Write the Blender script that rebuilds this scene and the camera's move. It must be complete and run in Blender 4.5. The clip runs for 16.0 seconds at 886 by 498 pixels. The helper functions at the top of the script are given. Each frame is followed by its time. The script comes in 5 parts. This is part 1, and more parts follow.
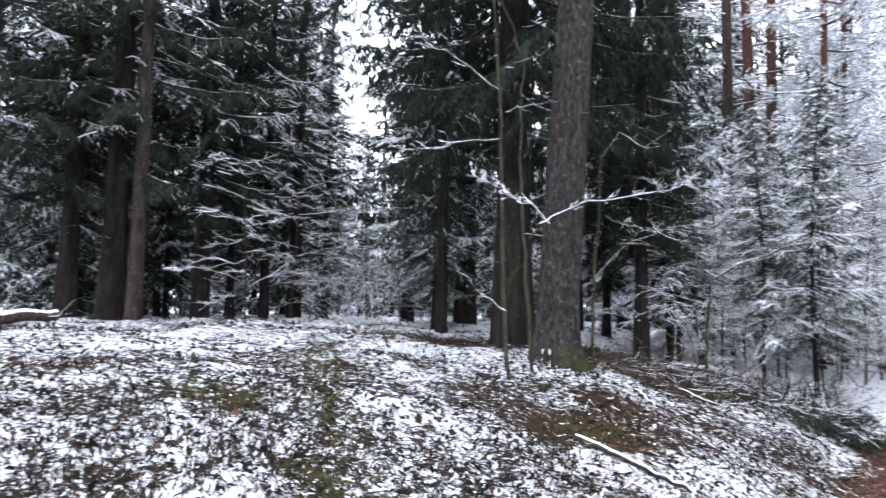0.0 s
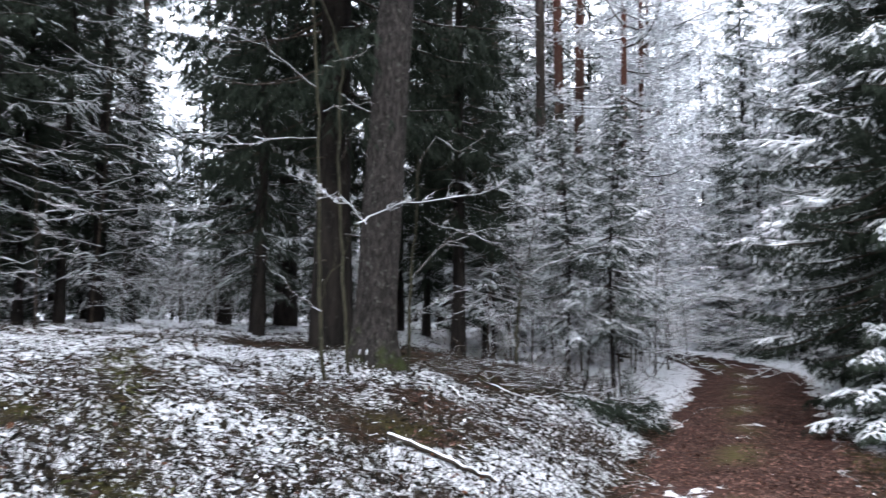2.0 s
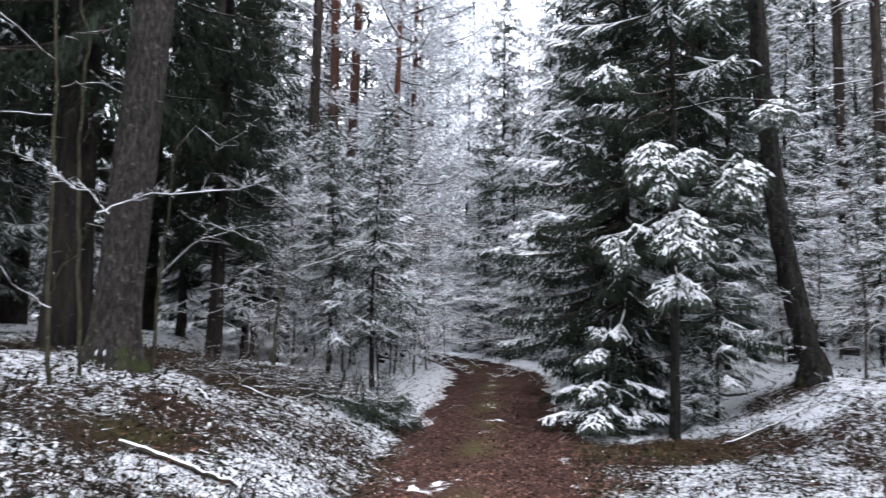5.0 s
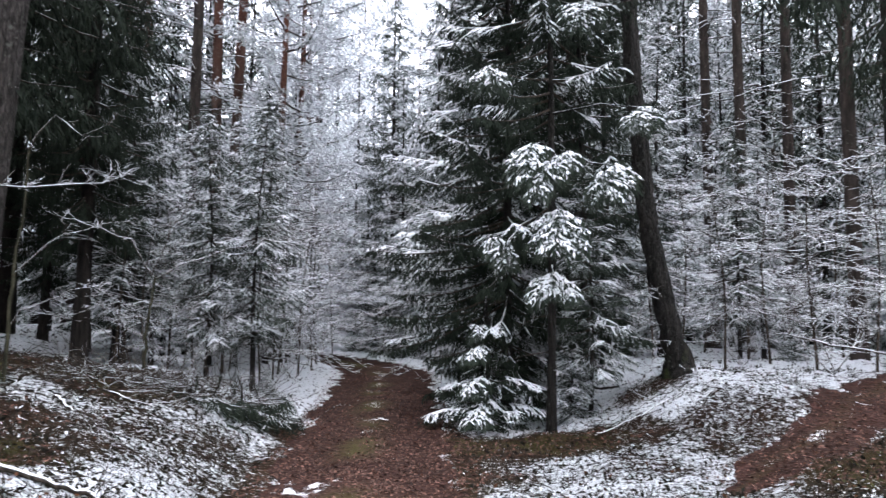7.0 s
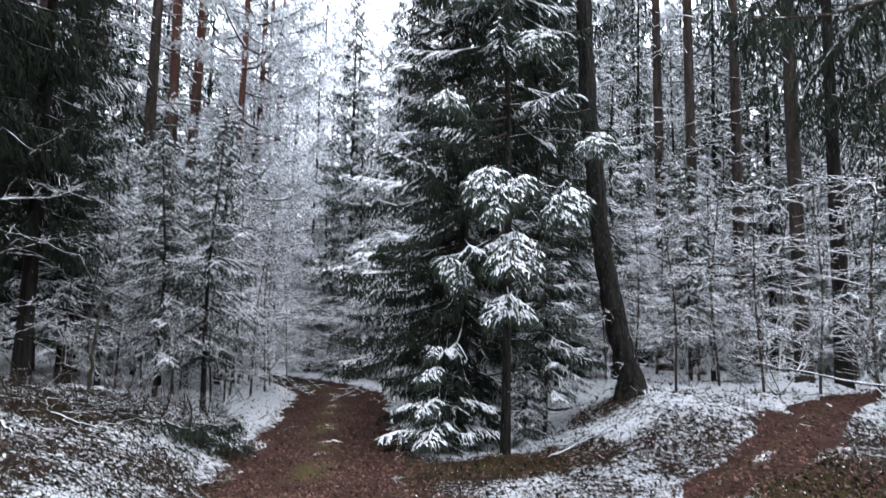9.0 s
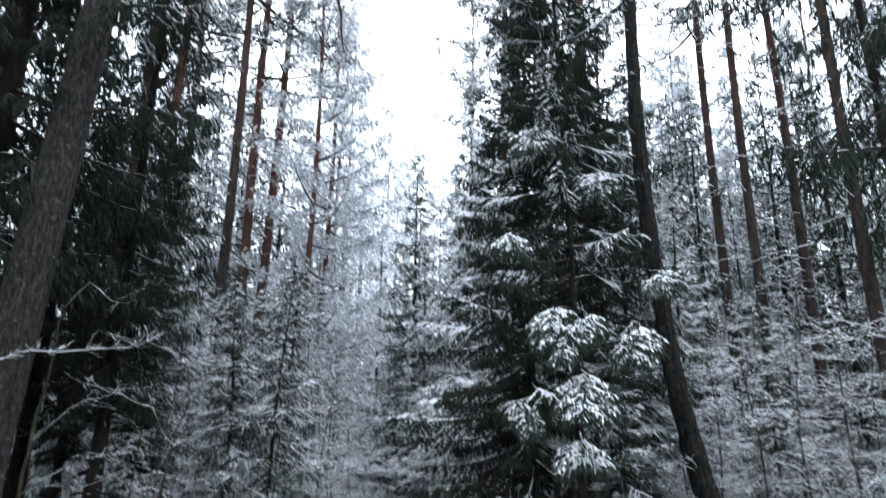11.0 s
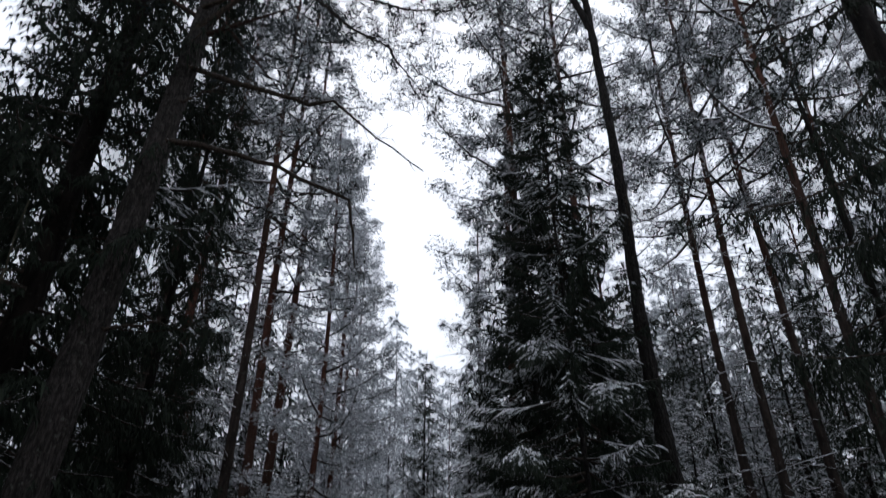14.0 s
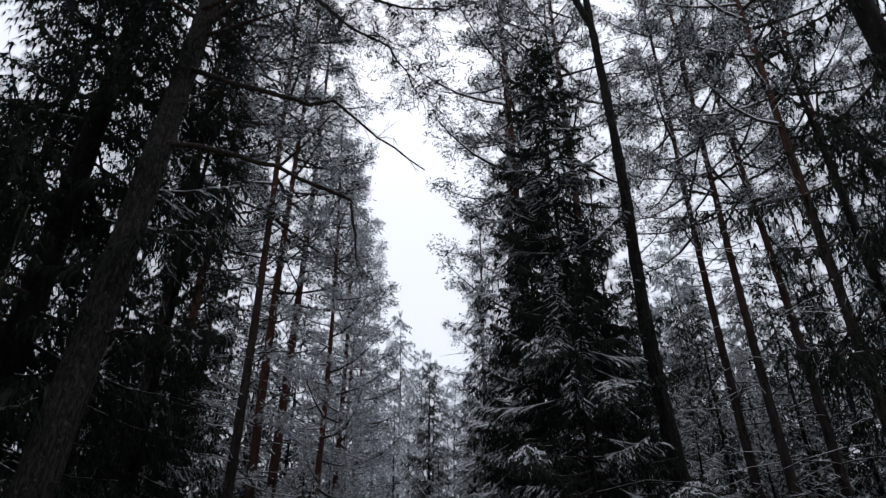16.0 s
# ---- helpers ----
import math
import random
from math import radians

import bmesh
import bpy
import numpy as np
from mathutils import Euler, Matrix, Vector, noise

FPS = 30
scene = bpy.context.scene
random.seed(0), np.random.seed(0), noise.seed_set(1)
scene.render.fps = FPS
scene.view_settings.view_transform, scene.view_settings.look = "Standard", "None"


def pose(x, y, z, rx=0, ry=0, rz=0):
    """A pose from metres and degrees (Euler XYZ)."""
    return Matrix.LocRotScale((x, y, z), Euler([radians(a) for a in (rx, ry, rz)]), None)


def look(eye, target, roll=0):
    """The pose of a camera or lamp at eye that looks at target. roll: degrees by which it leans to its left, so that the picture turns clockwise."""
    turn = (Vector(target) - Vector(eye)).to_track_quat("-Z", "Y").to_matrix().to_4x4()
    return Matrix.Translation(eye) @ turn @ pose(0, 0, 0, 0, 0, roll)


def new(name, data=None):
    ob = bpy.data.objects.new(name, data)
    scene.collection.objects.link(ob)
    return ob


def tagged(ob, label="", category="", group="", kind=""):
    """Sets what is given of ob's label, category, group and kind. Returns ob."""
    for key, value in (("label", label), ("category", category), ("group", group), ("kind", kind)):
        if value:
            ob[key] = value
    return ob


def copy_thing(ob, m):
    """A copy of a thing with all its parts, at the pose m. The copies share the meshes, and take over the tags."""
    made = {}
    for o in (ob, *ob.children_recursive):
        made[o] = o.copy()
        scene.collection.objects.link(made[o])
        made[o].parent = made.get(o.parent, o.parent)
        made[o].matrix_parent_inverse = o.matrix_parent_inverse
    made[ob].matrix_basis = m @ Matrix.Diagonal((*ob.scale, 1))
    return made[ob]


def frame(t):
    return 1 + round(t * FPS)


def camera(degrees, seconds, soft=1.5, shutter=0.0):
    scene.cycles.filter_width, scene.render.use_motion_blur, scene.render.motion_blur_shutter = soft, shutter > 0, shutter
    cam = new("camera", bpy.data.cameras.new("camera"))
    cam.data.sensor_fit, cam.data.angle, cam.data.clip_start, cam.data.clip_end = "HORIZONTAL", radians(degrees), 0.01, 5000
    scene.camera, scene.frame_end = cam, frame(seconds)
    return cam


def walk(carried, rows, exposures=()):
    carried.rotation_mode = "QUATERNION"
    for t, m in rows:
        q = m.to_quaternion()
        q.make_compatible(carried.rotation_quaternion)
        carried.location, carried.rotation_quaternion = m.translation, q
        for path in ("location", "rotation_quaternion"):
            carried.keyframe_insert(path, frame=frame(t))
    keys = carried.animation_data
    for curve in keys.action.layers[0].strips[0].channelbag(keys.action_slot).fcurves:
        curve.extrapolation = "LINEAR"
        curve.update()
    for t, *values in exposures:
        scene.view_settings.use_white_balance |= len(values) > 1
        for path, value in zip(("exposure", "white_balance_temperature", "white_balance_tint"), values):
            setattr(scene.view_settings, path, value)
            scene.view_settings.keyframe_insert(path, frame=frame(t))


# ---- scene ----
cam = camera(62.74, 16.0, soft=1.4, shutter=0.9)
# seconds, place, heading clockwise from +y, pitch, roll
ROWS = (
    (0.0, -0.230, 0.083, 1.614, 0.00, 4.83, 1.09),
    (0.5, -0.211, 0.092, 1.610, 3.18, 4.81, 0.88),
    (1.0, -0.183, 0.079, 1.600, 6.74, 4.93, 0.68),
    (1.5, -0.160, 0.090, 1.601, 10.12, 4.89, 0.65),
    (2.0, -0.125, 0.078, 1.604, 13.60, 5.12, 0.38),
    (2.5, -0.099, 0.057, 1.601, 16.60, 5.18, 0.45),
    (3.0, -0.080, 0.052, 1.602, 19.63, 5.42, 0.80),
    (3.5, -0.052, 0.043, 1.607, 22.66, 5.54, 0.98),
    (4.0, -0.033, 0.012, 1.601, 25.77, 5.64, 1.03),
    (4.5, -0.018, 0.002, 1.599, 28.55, 5.47, 1.16),
    (5.0, 0.000, 0.000, 1.600, 31.42, 5.48, 1.22),
    (5.2, 0.011, -0.010, 1.599, 32.51, 5.51, 1.16),
    (7.3, 0.119, -0.066, 1.601, 40.93, 5.47, 0.75),
    (7.5, 0.120, -0.072, 1.602, 41.53, 5.44, 0.88),
    (8.0, 0.125, -0.096, 1.606, 42.99, 5.42, 1.06),
    (8.2, 0.120, -0.107, 1.608, 43.71, 5.42, 1.04),
    (10.3, 0.116, -0.029, 1.551, 40.76, 14.52, 0.97),
    (10.5, 0.113, -0.020, 1.546, 39.96, 15.83, 0.57),
    (11.0, 0.089, -0.027, 1.558, 38.20, 18.67, 0.66),
    (11.5, 0.078, -0.038, 1.563, 37.52, 21.92, 0.09),
    (12.0, 0.055, -0.049, 1.568, 37.35, 25.19, -0.00),
    (12.5, 0.046, -0.061, 1.559, 37.39, 28.40, 0.72),
    (13.0, 0.041, -0.065, 1.561, 37.26, 30.89, 0.70),
    (13.5, 0.035, -0.069, 1.562, 37.32, 32.60, 0.72),
    (14.0, 0.030, -0.072, 1.566, 37.44, 34.97, 0.19),
    (14.5, 0.031, -0.066, 1.573, 37.14, 36.00, -0.00),
    (15.0, 0.034, -0.058, 1.586, 37.20, 35.90, -0.07),
    (15.5, 0.044, -0.049, 1.590, 37.20, 35.29, -0.20),
    (16.0, 0.051, -0.045, 1.591, 37.19, 34.90, -0.33),
)


def carried_pose(x, y, z, yaw, pitch, roll):
    return pose(x, y, z, 90 + pitch, 0, -yaw) @ pose(0, 0, 0, 0, 0, roll)


walk(cam, [(t, carried_pose(*r)) for t, *r in ROWS],
     exposures=[(0, 1.65, 5900, 14), (1.5, 1.34, 6000, 12), (3.0, 1.15, 6000, 12), (5.2, 1.16, 6050, 13), (8.2, 1.08, 6050, 13), (10.4, 0.90, 5700, 6), (12.0, 0.3, 5750, 6),
                (13.0, -0.74, 5840, 10), (14.0, -1.43, 5930, 12), (16.0, -1.62, 5990, 13)])

# ---- world and sun ----
world = bpy.data.worlds.new("overcast_sky")
scene.world = world
world.use_nodes = True
wn, wl = world.node_tree.nodes, world.node_tree.links
sky = wn.new("ShaderNodeTexSky")
sky.sky_type, sky.sun_disc = "NISHITA", False
sky.sun_elevation, sky.sun_rotation = radians(66), radians(30)
sky.air_density, sky.dust_density, sky.ozone_density = 1.0, 6.0, 1.0
grey = wn.new("ShaderNodeHueSaturation")
grey.inputs["Saturation"].default_value = 0.40
grey.inputs["Value"].default_value = 1.7
wl.new(sky.outputs[0], grey.inputs["Color"])
cloud = wn.new("ShaderNodeMix")
cloud.data_type = "RGBA"
cloud.inputs[0].default_value = 0.8
cloud.inputs[7].default_value = (17.0, 17.3, 17.8, 1)
wl.new(grey.outputs[0], cloud.inputs[6])
wl.new(cloud.outputs[2], wn["Background"].inputs[0])
wn["Background"].inputs[1].default_value = 0.18

sun = new("sun", bpy.data.lights.new("sun", "SUN"))
sun.data.energy, sun.data.angle, sun.data.color = 0.7, radians(22), (1, 0.98, 0.96)
sun.matrix_world = look((0, 0, 0), (-math.sin(radians(30)) * math.cos(radians(66)), -math.cos(radians(30)) * math.cos(radians(66)), -math.sin(radians(66))))


# ---- materials ----
class Nodes:
    """A small chain of shader nodes."""

    def __init__(self, name, rough=0.8):
        self.mat = bpy.data.materials.new(name)
        self.mat.use_nodes = True
        self.t = self.mat.node_tree
        self.bsdf = self.t.nodes["Principled BSDF"]
        self.bsdf.inputs["Roughness"].default_value = rough
        self.bsdf.inputs["Specular IOR Level"].default_value = 0.25

    def node(self, kind, **ins):
        n = self.t.nodes.new(kind)
        for k, v in ins.items():
            self.put(n, k.replace("_", " "), v)
        return n

    def put(self, n, key, v):
        sock = n.inputs[int(key[1:])] if key[0] == "i" and key[1:].isdigit() else n.inputs[key]
        if isinstance(v, bpy.types.NodeSocket):
            self.t.links.new(v, sock)
        else:
            sock.default_value = v

    def coord(self, scale=(1, 1, 1), which="Object"):
        tc = self.node("ShaderNodeTexCoord")
        return self.node("ShaderNodeMapping", Vector=tc.outputs[which], Scale=scale).outputs[0]

    def place(self):
        return self.node("ShaderNodeNewGeometry").outputs["Position"]

    def noise(self, vec, scale, detail=4, rough=0.6):
        n = self.node("ShaderNodeTexNoise", Vector=vec, Scale=scale, Detail=detail, Roughness=rough)
        return n.outputs[0]

    def math(self, op, a, b=0.0, clamp=False):
        n = self.node("ShaderNodeMath", i0=a, i1=b)
        n.operation, n.use_clamp = op, clamp
        return n.outputs[0]

    def ramp(self, fac, lo, hi):
        n = self.node("ShaderNodeMapRange", Value=fac)
        n.interpolation_type = "SMOOTHSTEP"
        n.inputs["From Min"].default_value, n.inputs["From Max"].default_value = lo, hi
        return n.outputs[0]

    def mix(self, fac, a, b):
        n = self.t.nodes.new("ShaderNodeMix")
        n.data_type = "RGBA"
        for sock, v in ((n.inputs[0], fac), (n.inputs[6], a), (n.inputs[7], b)):
            if isinstance(v, bpy.types.NodeSocket):
                self.t.links.new(v, sock)
            elif sock is n.inputs[0]:
                sock.default_value = v
            else:
                sock.default_value = (*v, 1)
        return n.outputs[2]

    def up(self):
        g = self.node("ShaderNodeNewGeometry")
        return self.node("ShaderNodeSeparateXYZ", Vector=g.outputs["Normal"]).outputs[2]

    def island(self):
        return self.node("ShaderNodeNewGeometry").outputs["Random Per Island"]

    def done(self, color, bump=None, strength=0.3, dist=0.02):
        self.put(self.bsdf, "Base Color", color)
        if bump is not None:
            b = self.node("ShaderNodeBump", Height=bump, Strength=strength, Distance=dist)
            self.t.links.new(b.outputs[0], self.bsdf.inputs["Normal"])
        return self.mat


SNOW = (0.80, 0.81, 0.83)


def foliage_material(name, dark, light, snow, reach=0.5, blend=0.16):
    m = Nodes(name, 0.85)
    m.bsdf.inputs["Specular IOR Level"].default_value = 0.08
    n1 = m.noise(m.place(), 3.0, 3)
    n2 = m.noise(m.place(), 28.0, 2)
    green = m.mix(m.island(), dark, light)
    cover = m.math("ADD", m.math("MULTIPLY", m.up(), reach), m.math("MULTIPLY", n1, 0.7))
    cover = m.math("ADD", cover, m.math("MULTIPLY", n2, 0.5))
    cover = m.math("ADD", cover, m.math("MULTIPLY", m.island(), 0.35))
    fac = m.ramp(cover, 1.26 - snow - blend / 2, 1.26 - snow + blend / 2)
    return m.done(m.mix(fac, green, SNOW))


def bark_material(name, dark, light, warm=None, heights=(5, 11), snow=0.0, grain=9.0, moss=0.0, stretch=0.22, lichen=0.2, plates=0.0):
    m = Nodes(name, 0.9)
    m.bsdf.inputs["Specular IOR Level"].default_value = 0.1
    c = m.coord((1, 1, stretch))
    big, fine = m.noise(c, grain, 5, 0.65), m.noise(c, grain * 5, 3)
    col = m.mix(m.ramp(big, 0.35, 0.68), dark, light)
    if plates:
        warp = m.node("ShaderNodeVectorMath", i0=m.coord((1, 1, 0.16)), i1=m.node("ShaderNodeCombineXYZ", X=m.math("MULTIPLY", m.noise(m.coord(), 6.0), 0.10), Y=m.math("MULTIPLY", m.noise(m.coord(), 9.0), 0.10)).outputs[0]).outputs[0]
        vor = m.node("ShaderNodeTexVoronoi", Vector=warp, Scale=plates)
        vor.feature = "DISTANCE_TO_EDGE"
        crack = m.ramp(vor.outputs["Distance"], 0.0, 0.20)
        col = m.mix(m.math("ADD", m.math("MULTIPLY", crack, 0.5), 0.5), dark, col)
        big = m.math("ADD", big, m.math("MULTIPLY", crack, 0.6))
    if warm:
        z = m.node("ShaderNodeSeparateXYZ", Vector=m.coord()).outputs[2]
        z = m.math("ADD", z, m.math("MULTIPLY", m.noise(m.coord(), 1.3), 3.0))
        hot = m.mix(m.ramp(fine, 0.35, 0.7), tuple(v * 0.5 for v in warm), warm)
        col = m.mix(m.ramp(z, *heights), col, hot)
    if moss:
        low = m.node("ShaderNodeSeparateXYZ", Vector=m.coord()).outputs[2]
        patch = m.math("SUBTRACT", m.noise(m.coord(), 4.0), m.math("MULTIPLY", low, 0.3))
        col = m.mix(m.ramp(patch, 0.5 - moss, 0.72 - moss), col, (0.034, 0.040, 0.015))
    col = m.mix(m.math("MULTIPLY", m.ramp(m.noise(m.coord(), 17.0, 3), 0.6, 0.7), lichen), col, (0.25, 0.27, 0.22))
    if snow:
        cover = m.math("ADD", m.math("MULTIPLY", m.up(), 0.9), m.math("MULTIPLY", m.noise(m.place(), 11.0, 3), 0.7))
        col = m.mix(m.ramp(cover, 1.1 - snow, 1.2 - snow), col, SNOW)
    return m.done(col, m.math("ADD", big, m.math("MULTIPLY", fine, 0.4)), 0.8, 0.03)


def snow_material():
    m = Nodes("fresh_snow", 0.65)
    n = m.noise(m.place(), 9.0, 5)
    col = m.mix(n, (0.68, 0.70, 0.73), (0.85, 0.85, 0.86))
    return m.done(col, m.noise(m.place(), 40.0, 4), 0.4, 0.01)


def ground_material():
    """Thin snow over moss, needles and leaves; 'cover' says how much lies there."""
    m = Nodes("snowy_forest_floor", 0.9)
    m.bsdf.inputs["Specular IOR Level"].default_value = 0.05
    p = m.place()
    cover = m.node("ShaderNodeAttribute")
    cover.attribute_name = "cover"
    moss = m.node("ShaderNodeAttribute")
    moss.attribute_name = "moss"
    big, mid, fine = m.noise(p, 1.6, 4), m.noise(p, 13.0, 5, 0.75), m.noise(p, 48.0, 3, 0.7)
    soil = m.mix(m.ramp(mid, 0.35, 0.7), (0.012, 0.008, 0.006), (0.040, 0.020, 0.013))
    soil = m.mix(m.ramp(fine, 0.52, 0.66), soil, (0.062, 0.031, 0.020))
    green = m.mix(mid, (0.024, 0.026, 0.008), (0.080, 0.072, 0.020))
    soil = m.mix(m.math("MULTIPLY", moss.outputs["Fac"], m.ramp(big, 0.3, 0.6), True), soil, green)
    v = m.math("ADD", m.math("MULTIPLY", mid, 0.85), m.math("MULTIPLY", fine, 0.60))
    v = m.math("ADD", v, m.math("MULTIPLY", big, 0.35))
    v = m.math("ADD", v, cover.outputs["Fac"])
    fac = m.ramp(v, 1.31, 1.40)
    snow = m.mix(m.ramp(fine, 0.35, 0.65), (0.60, 0.62, 0.65), (0.84, 0.85, 0.87))
    h = m.math("ADD", m.math("MULTIPLY", fac, 0.8), m.math("ADD", mid, fine))
    return m.done(m.mix(fac, soil, snow), h, 0.9, 0.05)


def path_material(name="leaf_covered_track", snow=0.0):
    m = Nodes(name, 0.9)
    m.bsdf.inputs["Specular IOR Level"].default_value = 0.04
    p = m.place()
    vor = m.node("ShaderNodeTexVoronoi", Vector=p, Scale=22.0)
    col = m.mix(m.node("ShaderNodeSeparateColor", Color=vor.outputs["Color"]).outputs[0], (0.014, 0.008, 0.007), (0.062, 0.031, 0.025))
    mid, fine, big = m.noise(p, 9.0, 4), m.noise(p, 60.0, 3), m.noise(p, 1.1, 3)
    col = m.mix(m.ramp(mid, 0.4, 0.75), col, (0.042, 0.021, 0.016))
    col = m.mix(m.math("MULTIPLY", m.ramp(big, 0.42, 0.62), 0.5), col, (0.024, 0.014, 0.011))
    ms = m.node("ShaderNodeAttribute")
    ms.attribute_name = "moss"
    col = m.mix(m.math("MULTIPLY", ms.outputs["Fac"], m.math("MULTIPLY", m.ramp(fine, 0.36, 0.54), m.ramp(mid, 0.30, 0.48)), True), col, (0.060, 0.056, 0.020))
    cv = m.node("ShaderNodeAttribute")
    cv.attribute_name = "cover"
    v = m.math("ADD", m.math("ADD", m.math("MULTIPLY", fine, 0.6), m.math("MULTIPLY", mid, 0.5)), cv.outputs["Fac"])
    col = m.mix(m.ramp(v, 0.92 - snow, 1.0 - snow), col, SNOW)
    return m.done(col, m.math("ADD", vor.outputs["Distance"], mid), 0.7, 0.03)


def leaf_material(name, tones, snow=0.0):
    m = Nodes(name, 0.7)
    m.bsdf.inputs["Specular IOR Level"].default_value = 0.12
    col = m.mix(m.island(), *tones)
    col = m.mix(m.ramp(m.noise(m.place(), 50.0, 2), 0.45, 0.7), col, tuple(v * 0.7 for v in tones[0]))
    if snow:
        col = m.mix(m.ramp(m.math("ADD", m.noise(m.place(), 14.0, 3), m.math("MULTIPLY", m.up(), 0.3)), 0.95 - snow, 1.03 - snow), col, SNOW)
    return m.done(col)


def rime_material():
    m = Nodes("snow_dusted_needles", 0.8)
    col = m.mix(m.island(), (0.42, 0.44, 0.45), (0.80, 0.81, 0.83))
    return m.done(m.mix(m.ramp(m.noise(m.place(), 2.2, 4), 0.38, 0.56), col, (0.80, 0.81, 0.83)))


M_RIME = rime_material()
M_SNOW, M_GROUND, M_TRACK = snow_material(), ground_material(), path_material()
M_DARK = foliage_material("dark_spruce_needles", (0.007, 0.010, 0.007), (0.028, 0.035, 0.024), -0.16)
M_SOME = foliage_material("spruce_needles_dusted", (0.014, 0.020, 0.014), (0.048, 0.058, 0.042), -0.05, blend=0.5)
M_FROST = foliage_material("spruce_needles_snowy", (0.030, 0.038, 0.032), (0.13, 0.145, 0.135), 0.22, blend=0.7)
# light greys put the haze of distance into the needle colour, besides snow
M_FAR_HAZE = foliage_material("distant_needles_snowy_hazed", (0.20, 0.22, 0.225), (0.50, 0.52, 0.53), 0.46, blend=0.9)
M_PINE = foliage_material("pine_needles_snowy", (0.014, 0.019, 0.018), (0.062, 0.072, 0.071), 0.0, blend=0.8)
M_BARK_MAIN = bark_material("furrowed_grey_bark", (0.014, 0.012, 0.0108), (0.058, 0.050, 0.045), grain=26.0, moss=0.10, stretch=0.30, plates=22.0)
M_BARK_SPRUCE = bark_material("dark_spruce_bark", (0.006, 0.005, 0.0045), (0.020, 0.016, 0.0135), lichen=0.06)
M_BARK_PINE = bark_material("pine_bark", (0.014, 0.011, 0.0095), (0.044, 0.033, 0.028), warm=(0.11, 0.052, 0.036), heights=(9, 18), snow=0.08)
M_BARK_RED = bark_material("red_pine_bark", (0.024, 0.017, 0.014), (0.075, 0.049, 0.038), warm=(0.105, 0.046, 0.033), heights=(6, 11), snow=0.08)
M_BARK_BLACK = bark_material("black_wet_bark", (0.005, 0.0045, 0.004), (0.028, 0.024, 0.021), snow=0.22, moss=0.05, lichen=0.14, grain=16.0, plates=20.0)
M_TWIG = bark_material("snow_lined_twig", (0.03, 0.024, 0.020), (0.075, 0.058, 0.045), snow=0.52, grain=30)
M_HOAR = bark_material("thickly_snowed_twig", (0.03, 0.024, 0.020), (0.085, 0.065, 0.05), snow=0.95, grain=30)
M_LOG = bark_material("snow_topped_dead_wood", (0.02, 0.016, 0.013), (0.07, 0.055, 0.045), snow=0.30, grain=24)
M_TWIG_BARE = bark_material("dark_twig", (0.022, 0.017, 0.013), (0.06, 0.045, 0.034), snow=0.02, grain=30)
M_STEM = bark_material("green_grey_sapling_bark", (0.018, 0.017, 0.011), (0.056, 0.052, 0.033), snow=0.14, grain=22)
M_LEAF = leaf_material("fallen_leaves", ((0.026, 0.014, 0.011), (0.20, 0.105, 0.078)))
M_BROWN = leaf_material("brown_leaves_on_snow", ((0.018, 0.009, 0.005), (0.10, 0.042, 0.020)))
M_HERB = leaf_material("dwarf_shrub_leaves", ((0.006, 0.006, 0.004), (0.028, 0.022, 0.013)), snow=0.12)
M_GRASS = leaf_material("withered_moss_tufts", ((0.03, 0.035, 0.010), (0.10, 0.095, 0.030)), snow=0.05)


# ---- building blocks ----
RNG = np.random.default_rng(7)


def vnoise(x, y, seed=0.0):
    """Smooth value noise, 0 to 1."""
    x, y = np.asarray(x, float), np.asarray(y, float)
    i, j = np.floor(x), np.floor(y)
    u, v = x - i, y - j
    u, v = u * u * (3 - 2 * u), v * v * (3 - 2 * v)

    def h(a, b):
        s = np.sin(a * 127.1 + b * 311.7 + seed * 74.7) * 43758.5453
        return s - np.floor(s)

    return (h(i, j) * (1 - u) + h(i + 1, j) * u) * (1 - v) + (h(i, j + 1) * (1 - u) + h(i + 1, j + 1) * u) * v


def smooth(x, a, b):
    t = np.clip((np.asarray(x, float) - a) / (b - a), 0, 1)
    return t * t * (3 - 2 * t)


